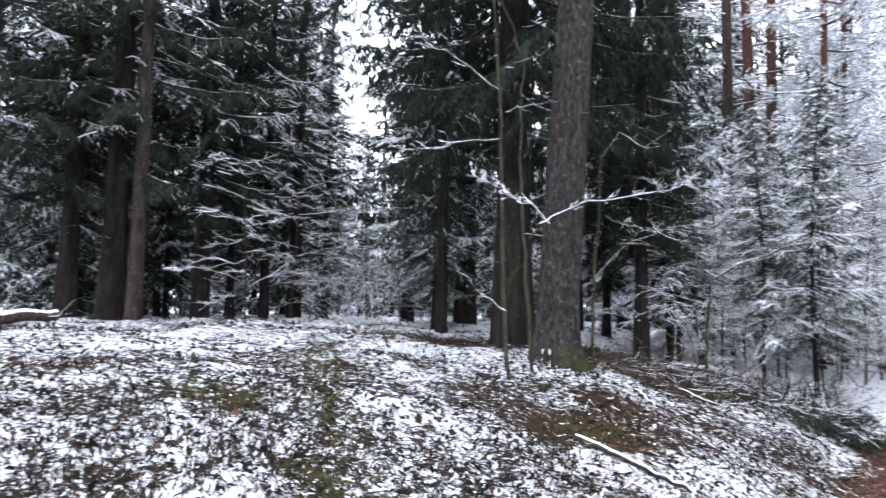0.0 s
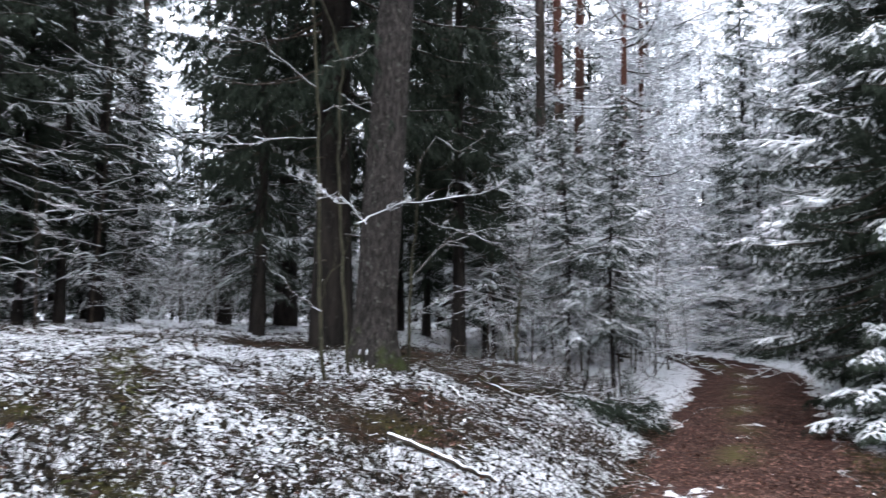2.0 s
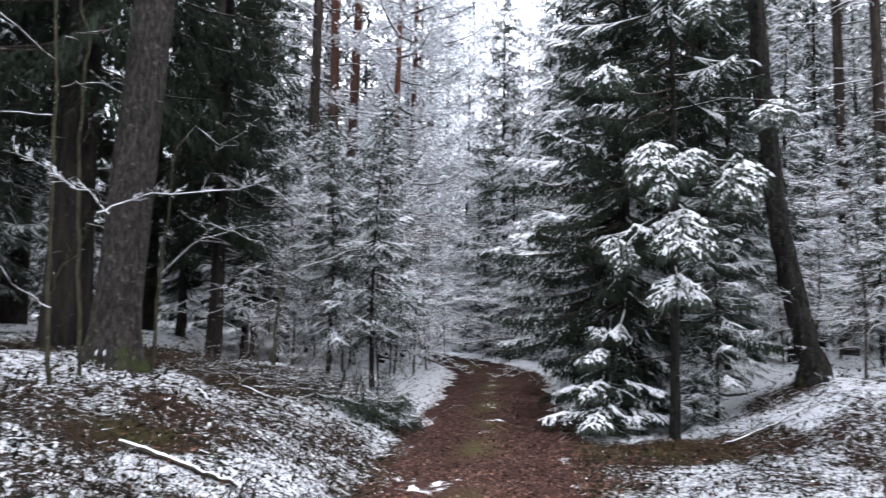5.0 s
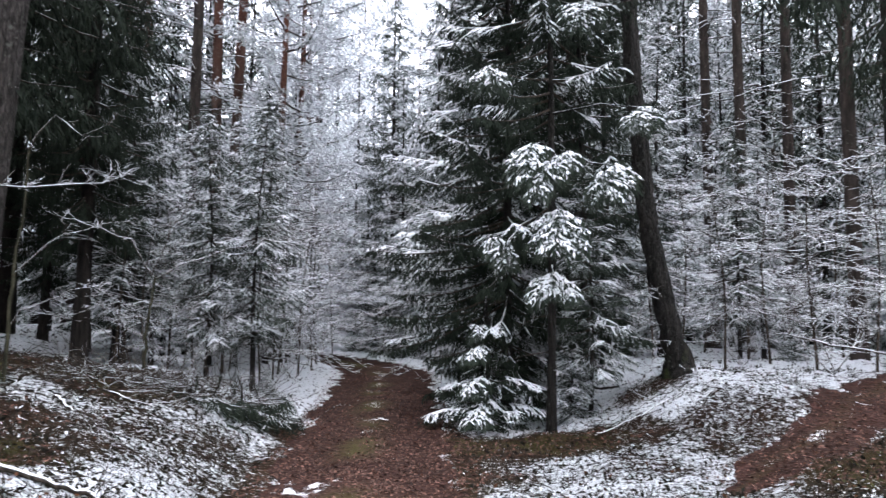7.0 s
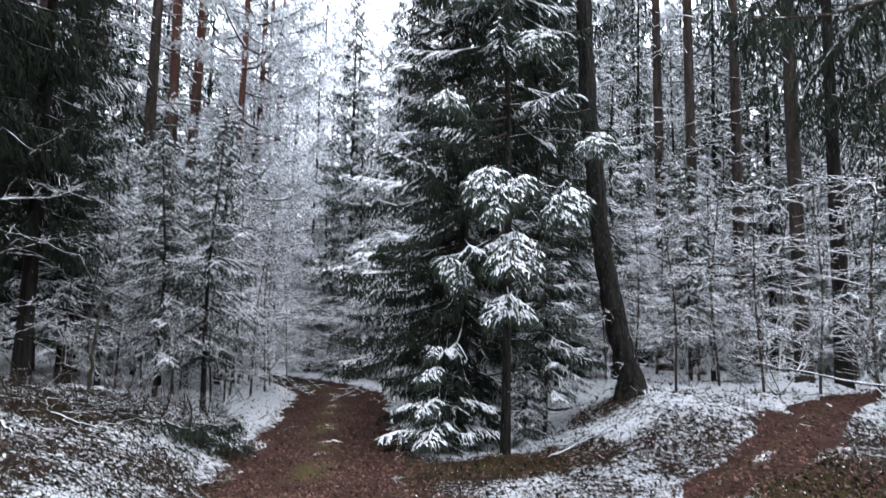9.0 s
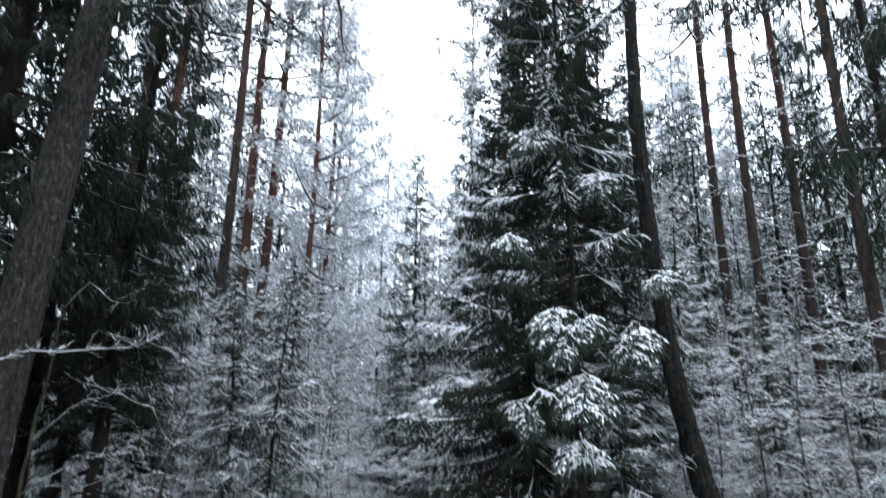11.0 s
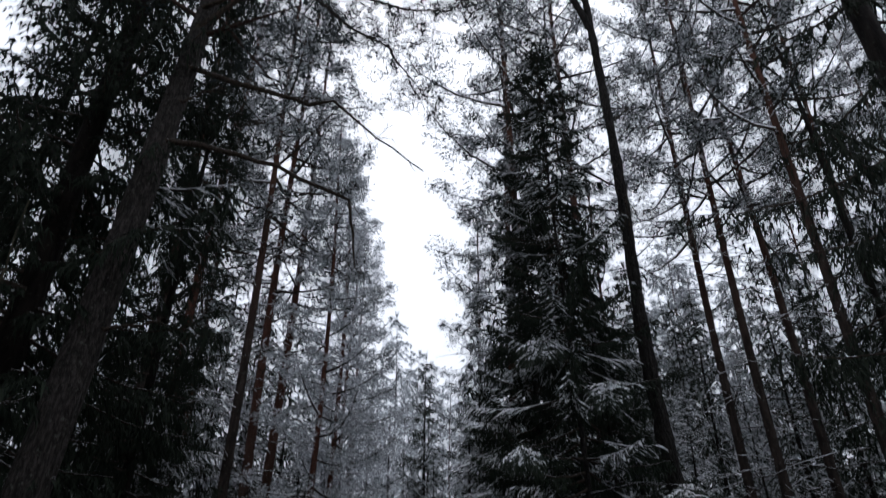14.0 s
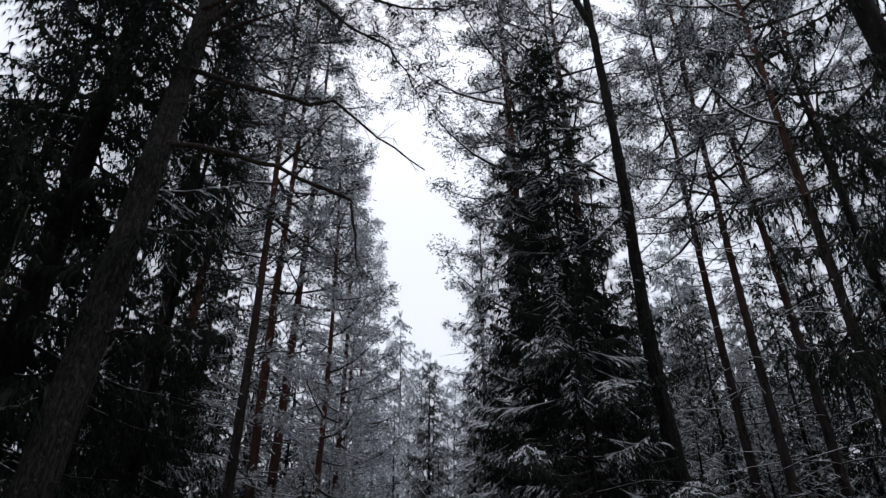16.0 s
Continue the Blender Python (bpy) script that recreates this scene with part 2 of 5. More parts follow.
class Soup:
    """Gathers vertices and faces of one mesh."""

    def __init__(self):
        self.v, self.f, self.n = [], [], 0

    def add(self, verts, faces):
        self.v.append(np.asarray(verts, float).reshape(-1, 3))
        self.f.append(np.asarray(faces, int) + self.n)
        self.n += len(self.v[-1])

    def tube(self, pts, radii, sides=5, wobble=0.0, cap=True):
        pts, radii = np.asarray(pts, float), np.asarray(radii, float)
        d = np.gradient(pts, axis=0)
        d /= np.linalg.norm(d, axis=1, keepdims=True) + 1e-9
        ref = np.array([0.0, 0, 1]) if abs(d[0, 2]) < 0.8 else np.array([1.0, 0, 0])
        a = np.cross(d, ref)
        a /= np.linalg.norm(a, axis=1, keepdims=True) + 1e-9
        b = np.cross(d, a)
        th = np.linspace(0, 2 * np.pi, sides, endpoint=False)
        r = radii[:, None] * (1 + wobble * (RNG.random((len(pts), sides)) - 0.5))
        ring = pts[:, None] + r[..., None] * (np.cos(th)[None, :, None] * a[:, None] + np.sin(th)[None, :, None] * b[:, None])
        k = np.arange(len(pts) - 1)[:, None] * sides
        i = np.arange(sides)[None]
        j = (i + 1) % sides
        self.add(ring, np.stack([k + i, k + j, k + sides + j, k + sides + i], -1).reshape(-1, 4))

    def strips(self, p, d, s, length, width, droop=0.0):
        """Bent leaf-like strips: base p, direction d, side s."""
        length, width = np.broadcast_to(length, len(p))[:, None], np.broadcast_to(width, len(p))[:, None]
        down = np.array([0, 0, -1.0])
        mid = p + d * length * 0.5 + down * length * np.reshape(droop, (-1, 1)) * 0.25
        tip = p + d * length + down * length * np.reshape(droop, (-1, 1))
        v = np.stack([p - s * width * 0.3, p + s * width * 0.3, mid - s * width * 0.5, mid + s * width * 0.5, tip - s * width * 0.1, tip + s * width * 0.1], 1)
        k = np.arange(len(p))[:, None] * 6
        self.add(v, np.concatenate([k + np.array([[0, 1, 3, 2]]), k + np.array([[2, 3, 5, 4]])]))

    def sprays(self, p, d, s, length, width, droop=0.0):
        """Slim needle sprays, a triangle each."""
        length, width = np.broadcast_to(length, len(p))[:, None], np.broadcast_to(width, len(p))[:, None]
        low = np.array([0, 0, -1.0]) * length * np.reshape(droop, (-1, 1))
        v = np.stack([p - s * width * 0.5, p + s * width * 0.5, p + d * length + low], 1)
        self.add(v, np.arange(len(p))[:, None] * 3 + np.arange(3)[None])

    def kites(self, p, d, s, length, width, droop=0.0):
        """Small pointed needle sprays, one bent face each."""
        length, width = np.broadcast_to(length, len(p))[:, None], np.broadcast_to(width, len(p))[:, None]
        low = np.array([0, 0, -1.0]) * length * np.reshape(droop, (-1, 1))
        mid = p + d * length * 0.42 + low * 0.2
        v = np.stack([p, mid - s * width * 0.5, p + d * length + low, mid + s * width * 0.5], 1)
        self.add(v, np.arange(len(p))[:, None] * 4 + np.arange(4)[None])

    def ribbons(self, p, side, width, fall=0.35):
        """Ridged strips of snow along rows of points: p (n, m, 3), side (n, 3), width (n, m)."""
        n, m = p.shape[:2]
        off = side[:, None] * width[..., None] * 0.5
        low = np.array([0, 0, -1.0]) * width[..., None] * fall
        v = np.stack([p - off + low, p + [0, 0, 0.004], p + off + low], 2)
        i = (np.arange(n)[:, None] * m + np.arange(m - 1)[None]).reshape(-1, 1) * 3
        self.add(v, np.concatenate([i + np.array([[0, 1, 4, 3]]), i + np.array([[1, 2, 5, 4]])]))

    def mesh(self, name):
        me = bpy.data.meshes.new(name)
        me.from_pydata(np.concatenate(self.v).tolist(), [], [f for block in self.f for f in block.tolist()])
        return me


def part(name, soup, material, parent, label="", rounded=False, kind=""):
    me = soup.mesh(name)
    me.materials.append(material)
    if rounded:
        me.shade_smooth()
    ob = new(name, me)
    ob.parent = parent
    return tagged(ob, label, kind=kind)


def unit(v):
    v = np.asarray(v, float)
    return v / (np.linalg.norm(v, axis=-1, keepdims=True) + 1e-9)


# ---- the lie of the land ----
FORWARD, SIDE = np.array([0.595, 0.804]), np.array([-0.804, 0.595])


def along(x, y):
    """Distance along the track, and to the left of its middle."""
    s = FORWARD[0] * x + FORWARD[1] * y
    u = SIDE[0] * x + SIDE[1] * y
    return s, u - 0.2 - 0.03 * np.maximum(0, np.minimum(s, 50) - 20) ** 2


def half_width(s):
    return 1.03 + 0.026 * (np.clip(s, 6.7, 28) - 6.7)


def height(x, y):
    x, y = np.asarray(x, float), np.asarray(y, float)
    s, u = along(x, y)
    crest = 1.3 - 0.6 * smooth(s, 9, 14) * (1 - smooth(u, 4.2, 7.0)) + 0.02 * smooth(u, 5.0, 9.0)
    left = crest * (1 - np.exp(-np.maximum(0, u - 1.25) / 2.0))
    f = smooth(s, 7.5, 11)
    right = f * 0.85 * smooth(-u, 2.6, 5.2) + (1 - f) * np.minimum(0.6, 0.07 * np.maximum(0, -u - 1.5))
    z = left + right
    off = smooth(np.abs(u), 1.2, 2.4)
    z = z + off * (0.16 * (vnoise(x * 0.9, y * 0.9, 1) - 0.5) + 0.07 * (vnoise(x * 2.6, y * 2.6, 2) - 0.5) + 0.035 * (vnoise(x * 7, y * 7, 3) - 0.5))
    z = z - (1 - off) * 0.05 * np.exp(-((np.abs(u) - 0.62) / 0.3) ** 2) + 0.02 * (vnoise(x * 5, y * 5, 4) - 0.5)
    z = z + 0.16 * np.exp(-((u + half_width(s) + 0.55) / 0.36) ** 2) * smooth(s, 12.5, 15.5) * (1 - smooth(s, 34, 40))
    far = smooth(np.hypot(x, y), 45, 120)
    return z * (1 - 0.3 * far) + far * 1.5


def polar(az, d):
    a = radians(az)
    return d * math.sin(a), d * math.cos(a)


def on_ground(az, d, sink=0.0):
    x, y = polar(az, d)
    return Vector((x, y, float(height(x, y)) - sink))


def aim(az, el):
    """The heading and the distance at which a look along that line meets the ground."""
    d = np.arange(3.0, 40.0, 0.02)
    x, y = d * math.sin(radians(az)), d * math.cos(radians(az))
    below = height(x, y) > 1.6 + d * math.tan(radians(el))
    return az, float(d[np.argmax(below)]) if below.any() else 40.0


def seen(az, el, d):
    """A point at that heading, elevation and level distance from the middle of the walk."""
    x, y = polar(az, d)
    return np.array([x, y, 1.6 + d * math.tan(radians(el))])


# ---- ground and tracks ----
def graded(lo, hi, step, reach):
    mid = np.arange(lo, hi + step / 2, step)
    out, g = [], step
    while sum(out) < reach:
        g *= 1.22
        out.append(g)
    run = np.cumsum(out)
    return np.concatenate([lo - run[::-1], mid, hi + run])


def bare_spots(x, y):
    """How much snow lies on the floor, and how mossy it is."""
    s, u = along(x, y)
    cover = 0.515 - 0.09 * smooth(u, 3.5, 5.5) * (1 - smooth(s, 5, 8))
    cover += 0.14 * (vnoise(x * 0.7, y * 0.7, 5) - 0.5) + 0.12 * (vnoise(x * 2.3, y * 2.3, 15) - 0.5)
    cover += 0.10 * smooth(s, 11, 16) - 0.11 * smooth(-u, 3.2, 4.5) * (1 - smooth(s, 9, 12)) + 0.22 * np.exp(-((np.abs(u) - 2.4) / 1.1) ** 2) * smooth(s, 8.5, 12)
    cover -= 0.085 * smooth(u, 0.9, 1.3) * (1 - smooth(u, 3.0, 4.5)) * smooth(s, 3.5, 5) * (1 - smooth(s, 10.5, 12))
    cover -= 0.16 * smooth(-u, 0.9, 1.2) * (1 - smooth(-u, 1.5, 2.0)) * smooth(s, 6.8, 7.8) * (1 - smooth(s, 12, 15))
    cover += 0.35 * np.exp(-((u + half_width(s) + 0.65) / 0.5) ** 2) * smooth(s, 13, 15.5)
    cover += 0.24 * smooth(u, 1.1, 1.5) * (1 - smooth(u, 3.2, 4.6)) * smooth(s, 10, 12)
    cover += 0.10 * np.exp(-(((x - 11.3) ** 2 + (y - 5.6) ** 2) / 2.2 ** 2) ** 1.3)
    moss = 0.25 * vnoise(x * 0.8, y * 0.8, 6)

    def spot(az, d, rx, ry, turn, amount, green):
        nonlocal cover, moss
        px, py = polar(az, d)
        a = radians(turn)
        q = ((x - px) * math.cos(a) - (y - py) * math.sin(a)) / rx, ((x - px) * math.sin(a) + (y - py) * math.cos(a)) / ry
        g = np.exp(-(q[0] ** 2 + q[1] ** 2) ** 1.2) * (0.35 + 0.9 * vnoise(x * 3.1, y * 3.1, 41)) * (0.5 + vnoise(x * 9, y * 9, 42))
        cover -= 0.75 * amount * g
        moss += green * g

    # needles lie bare under the dark spruce, see below
    spot(*aim(13, -3.6), 1.0, 0.5, 10, 0.40, 0.25)     # beside the big trunk
    spot(*aim(9, -8.6), 0.55, 0.30, 20, 0.75, 0.6)     # mossy slope before it
    spot(*aim(-10.6, -4.6), 0.18, 1.9, -11, 0.62, 0.85)     # faint mossy trail on the bank
    spot(*aim(-12.3, -12.6), 0.28, 0.22, 0, 0.65, 0.6)
    spot(*aim(-18.5, -6.6), 0.45, 0.30, 0, 0.26, 0.5)
    spot(*aim(17, -5.0), 0.8, 0.35, 25, 0.35, 0.5)
    spot(*aim(15.5, -4.0), 0.9, 0.45, 20, 0.5, 0.5)     # dark moss under the old spruce
    spot(*aim(24.0, -6.3), 1.1, 0.5, 40, 0.9, 0.3)   # brush on the slope
    spot(*aim(45.5, -9.6), 1.6, 0.55, 45, 0.95, 0.5)     # under the tall spruce
    spot(*aim(50.5, -8.6), 1.0, 0.5, 60, 0.9, 0.1)
    spot(*aim(71.5, -9.5), 0.9, 0.5, 0, 0.55, 0.5)
    spot(*aim(56, -5.0), 0.6, 0.4, 0, 0.5, 0.1)      # at the foot of the leaning tree
    cover = np.maximum(cover, 0.37 + 0.10 * (vnoise(x * 2.2, y * 2.2, 43) - 0.5))
    cover -= 0.2 * np.exp(-((np.abs(u) - half_width(s)) / 0.12) ** 2)
    px, py = polar(1.8, 10.8)
    cover -= 0.34 * np.exp(-(((x - px) / 1.5) ** 2 + ((y - py) / 1.3) ** 2) ** 1.3)
    cover += 0.03 * smooth(u, 4.0, 5.5)
    for az, el, r in ((5.6, -9.0, 0.25), (9.2, -8.6, 0.36), (12.2, -6.6, 0.35), (16.0, -5.2, 0.4),  (44.5, -9.9, 0.5), (47.5, -9.5, 0.6), (50.5, -8.9, 0.5)):
        px, py = polar(*aim(az, el))
        cover -= 0.15 * np.exp(-(((x - px) ** 2 + (y - py) ** 2) / r ** 2) ** 1.3)
    cover -= 0.14 * np.exp(-(((x - 8.0) ** 2 + (y - 2.7) ** 2) / 0.9 ** 2) ** 1.3)
    px, py = polar(45.0, 10.9)
    cover += 0.16 * np.exp(-(((x - px) ** 2 + (y - py) ** 2) / 0.8 ** 2) ** 1.3)
    return cover, np.clip(moss, 0, 1)


def sheet(name, xs, ys, material, lift=0.0):
    gx, gy = np.meshgrid(xs, ys)
    gz = height(gx, gy) + lift
    v = np.stack([gx, gy, gz], -1).reshape(-1, 3)
    nx, ny = len(xs), len(ys)
    i = (np.arange(ny - 1)[:, None] * nx + np.arange(nx - 1)[None]).reshape(-1)
    me = bpy.data.meshes.new(name)
    me.from_pydata(v.tolist(), [], np.stack([i, i + 1, i + nx + 1, i + nx], -1).tolist())
    return finish_sheet(me, name, v, material, *bare_spots(v[:, 0], v[:, 1]))


def finish_sheet(me, name, v, material, cover, moss):
    for key, values in (("cover", cover), ("moss", moss)):
        me.attributes.new(key, "FLOAT", "POINT").data.foreach_set("value", np.asarray(values, np.float32))
    me.materials.append(material)
    me.shade_smooth()
    return new(name, me)


ground = tagged(sheet("ground", graded(-11, 17, 0.16, 900), graded(0.5, 20, 0.16, 900), M_GROUND),
                "forest floor of moss and litter under thin patchy snow", "ground", kind="structure")


def track(name, middle, widths, label, material, snow=0.04, ragged=1.0):
    """A strip laid along a line of points, with ragged edges, a little above the ground."""
    mid = np.asarray(middle, float)
    d = unit(np.gradient(mid, axis=0))
    n = np.stack([-d[:, 1], d[:, 0]], -1)
    cross = np.linspace(-1, 1, 31)
    k = np.arange(len(mid))
    edge = widths * (1 + ragged * 0.22 * (vnoise(k * 0.31, k * 0 + 3, 8) - 0.5) + ragged * 0.16 * (vnoise(k * 1.1, k * 0 + 5, 9) - 0.5))
    edge2 = widths * (1 + ragged * 0.22 * (vnoise(k * 0.29, k * 0 + 9, 8) - 0.5) + ragged * 0.16 * (vnoise(k * 1.2, k * 0 + 2, 9) - 0.5))
    w = np.where(cross[None] > 0, edge[:, None], edge2[:, None]) * cross[None]
    xy = mid[:, None] + n[:, None] * w[..., None]
    z = height(xy[..., 0], xy[..., 1]) + 0.012 - 0.05 * np.abs(cross[None]) ** 12
    v = np.concatenate([xy, z[..., None]], -1).reshape(-1, 3)
    i = (np.arange(len(mid) - 1)[:, None] * 31 + np.arange(30)[None]).reshape(-1)
    me = bpy.data.meshes.new(name)
    me.from_pydata(v.tolist(), [], np.stack([i, i + 31, i + 32, i + 1], -1).tolist())
    c = np.broadcast_to(cross[None], z.shape).reshape(-1)
    moss = (0.25 if ragged > 2 else 1.0) * np.exp(-((c - 0.1) / 0.22) ** 2) * smooth(vnoise(v[:, 0] * 0.9, v[:, 1] * 0.9, 11), 0.3, 0.75)
    cover = snow + 0.30 * smooth(vnoise(v[:, 0] * 1.5, v[:, 1] * 1.5, 12), 0.40, 0.85) * np.exp(-((c - 0.1) / 0.3) ** 2) + 0.3 * np.abs(c) ** (8 if ragged < 2 else 3)
    for px, py, r in ((3.75, 6.2, 0.42), (7.0, 9.6, 0.19)):
        cover = cover + 0.60 * vnoise(v[:, 0] * 11, v[:, 1] * 11, 71) * np.exp(-(((v[:, 0] - px) ** 2 + (v[:, 1] - py) ** 2) / r ** 2) ** 2)
    return tagged(finish_sheet(me, name, v, material, cover, moss), label, "path", kind="structure")


def side_middle(x):
    return 3.35 + 0.08 * np.clip(x - 6, 0, 9)


s_run = np.arange(-26, 38, 0.14)
u_run = 0.2 + 0.03 * np.maximum(0, s_run - 20) ** 2
main_line = s_run[:, None] * FORWARD[None] + u_run[:, None] * SIDE[None]
track("forest_track", main_line, half_width(s_run), "reddish brown leaf-covered forest track with a mossy middle", M_TRACK)
x_run = np.arange(6.3, 15, 0.14)
side_line = np.stack([x_run, side_middle(x_run)], -1)
track("side_track", side_line, 0.52 * smooth(x_run, 5.9, 8.2) * (1 - 0.8 * smooth(x_run, 10, 15)) + 0.04, "brown leaf-covered side track through snow", M_TRACK, 0.12, 2.4)


# ---- trees ----
def bough(wood, leaf, snow, start, az, length, rise, sag, spacing, leaf_w, leaf_l, hang, fine, thick, segs=6, sides=4, inner=0.12, load=0.5, pad=0.06, curtain=0.0):
    """One branch with side twigs clothed in needles."""
    k = np.linspace(0, 1, segs)
    out = np.array([math.sin(az), math.cos(az), 0.0])
    flat = np.array([out[1], -out[0], 0.0])
    bend = RNG.normal(0, 0.06)
    lift = math.tan(rise) * k - sag * np.sin(np.pi * k * 0.85)
    pts = start + length * (out[None] * k[:, None] + np.array([0, 0, 1.0])[None] * lift[:, None] + flat[None] * (bend * k ** 2)[:, None])
    wood.tube(pts, thick * (1 - 0.85 * k), sides)
    n = max(3, int(length / spacing))
    t = np.sort(RNG.uniform(inner, 1.0, n * 2))
    side = np.where(np.arange(n * 2) % 2 == 0, 1.0, -1.0)
    base = np.stack([np.interp(t, k, pts[:, i]) for i in range(3)], -1)
    spread = leaf_l * (0.45 + 0.9 * np.sin(np.pi * np.clip(t, 0.05, 0.97) ** 0.8)) * RNG.uniform(0.7, 1.25, n * 2)
    spread = np.minimum(spread, 0.10 + length * (1.05 - t) * 0.75)
    d = unit(out[None] * RNG.uniform(0.4, 0.9, (n * 2, 1)) + flat[None] * (side * RNG.uniform(0.6, 1.0, n * 2))[:, None]
             + np.array([0, 0, -1.0])[None] * (hang * RNG.uniform(0.4, 1.3, n * 2))[:, None])
    if load < 0.9:
        # some boughs carry a fan of snow on their outer part, others next to none
        heavy = 0.9 if RNG.random() < load else 0.08 * load
        hit = RNG.random(n * 2) < np.where(t > RNG.uniform(0.25, 0.65), heavy, 0.10 * load)
    else:
        heavy = load
        hit = RNG.random(n * 2) < heavy * np.where(t > 0.35, 1.0, 0.35)
    m = fine
    f = np.linspace(0.06, 0.95, m)
    spine = base[:, None] + d[:, None] * (spread[:, None] * f[None])[..., None] + np.array([0, 0, -1.0]) * (spread[:, None] * f[None] ** 2 * (0.12 + hang * 0.35))[..., None]
    sweep = RNG.uniform(0.05, 0.5, n * 2)[:, None] * spread[:, None] * f[None] ** 2
    spine = spine + out[None, None] * sweep[..., None] + RNG.normal(0, 0.03, (n * 2, m, 3)) * (spread[:, None] * f[None])[..., None]
    across = unit(np.cross(d, np.array([0, 0, 1.0])))
    size = np.repeat(spread, m).reshape(-1, m) * 1.3 / (m + 1) + 0.035
    for sgn in (-1, 0, 1):
        dd = unit(d[:, None] * 0.8 + across[:, None] * sgn * 0.8 + RNG.normal(0, 0.30, (n * 2, m, 3)) + np.array([0, 0, -0.25 - 0.6 * hang]))
        s = unit(np.cross(dd, np.array([0, 0, 1.0])) + RNG.normal(0, 0.4, dd.shape))
        ln = size * RNG.uniform(0.7, 1.3, size.shape)
        leaf.sprays(spine.reshape(-1, 3), dd.reshape(-1, 3), s.reshape(-1, 3), ln.reshape(-1), leaf_w * RNG.uniform(0.7, 1.2, n * 2 * m), 0.15 + 0.3 * hang)
    if curtain:
        # branchlets that hang down from the twigs
        c = spine[:, ::2].reshape(-1, 3)
        dd = unit(RNG.normal(0, 0.28, c.shape) + [0, 0, -1.0])
        leaf.sprays(c, dd, unit(np.cross(dd, RNG.normal(0, 1, c.shape))), curtain * RNG.uniform(0.4, 1.3, len(c)), leaf_w * 1.5, 0)
    if hit.any():
        h = int(hit.sum())
        wide = pad * np.sin(np.pi * np.clip(f * 0.75 + 0.2, 0, 1))[None] * np.maximum(0.04, RNG.uniform(-0.5, 1.35, (h, m)))
        snow.ribbons(spine[hit] + [0, 0, 0.02], unit(across[hit] + RNG.normal(0, 0.15, (h, 3))), wide)
        for sgn in (-1, 1):
            w = unit(d[hit][:, None] * 0.9 + across[hit][:, None] * sgn * 0.8 + RNG.normal(0, 0.25, (h, m, 3)) + [0, 0, -0.15])
            few = (RNG.random((h, m)) < 0.6).reshape(-1)
            sw = unit(np.cross(w, np.array([0, 0, 1.0])) + RNG.normal(0, 0.25, w.shape))
            snow.sprays((spine[hit] + [0, 0, 0.018]).reshape(-1, 3)[few], w.reshape(-1, 3)[few], sw.reshape(-1, 3)[few], (size[hit] * 0.8).reshape(-1)[few], pad * RNG.uniform(0.4, 1.0, int(few.sum())), 0.15 + 0.25 * hang)
    if heavy > 0.25:
        kk = np.linspace(0.25, 0.92, 6)
        ax = np.stack([np.interp(kk, k, pts[:, i]) for i in range(3)], -1)[None] + [0, 0, 0.015 + thick * 0.5]
        snow.ribbons(ax, flat[None], pad * np.linspace(0.8, 0.3, 6)[None] * RNG.uniform(0.4, 1.3, (1, 6)))


def trunk_line(h, lean=(0.0, 0.0), bend=0.15, rings=14):
    k = np.linspace(0, 1, rings)
    a, b = RNG.uniform(0, 6.28, 2)
    return np.stack([h * k * lean[0] + bend * np.sin(k * 5 + a) * k, h * k * lean[1] + bend * np.sin(k * 4 + b) * k, h * k], -1)


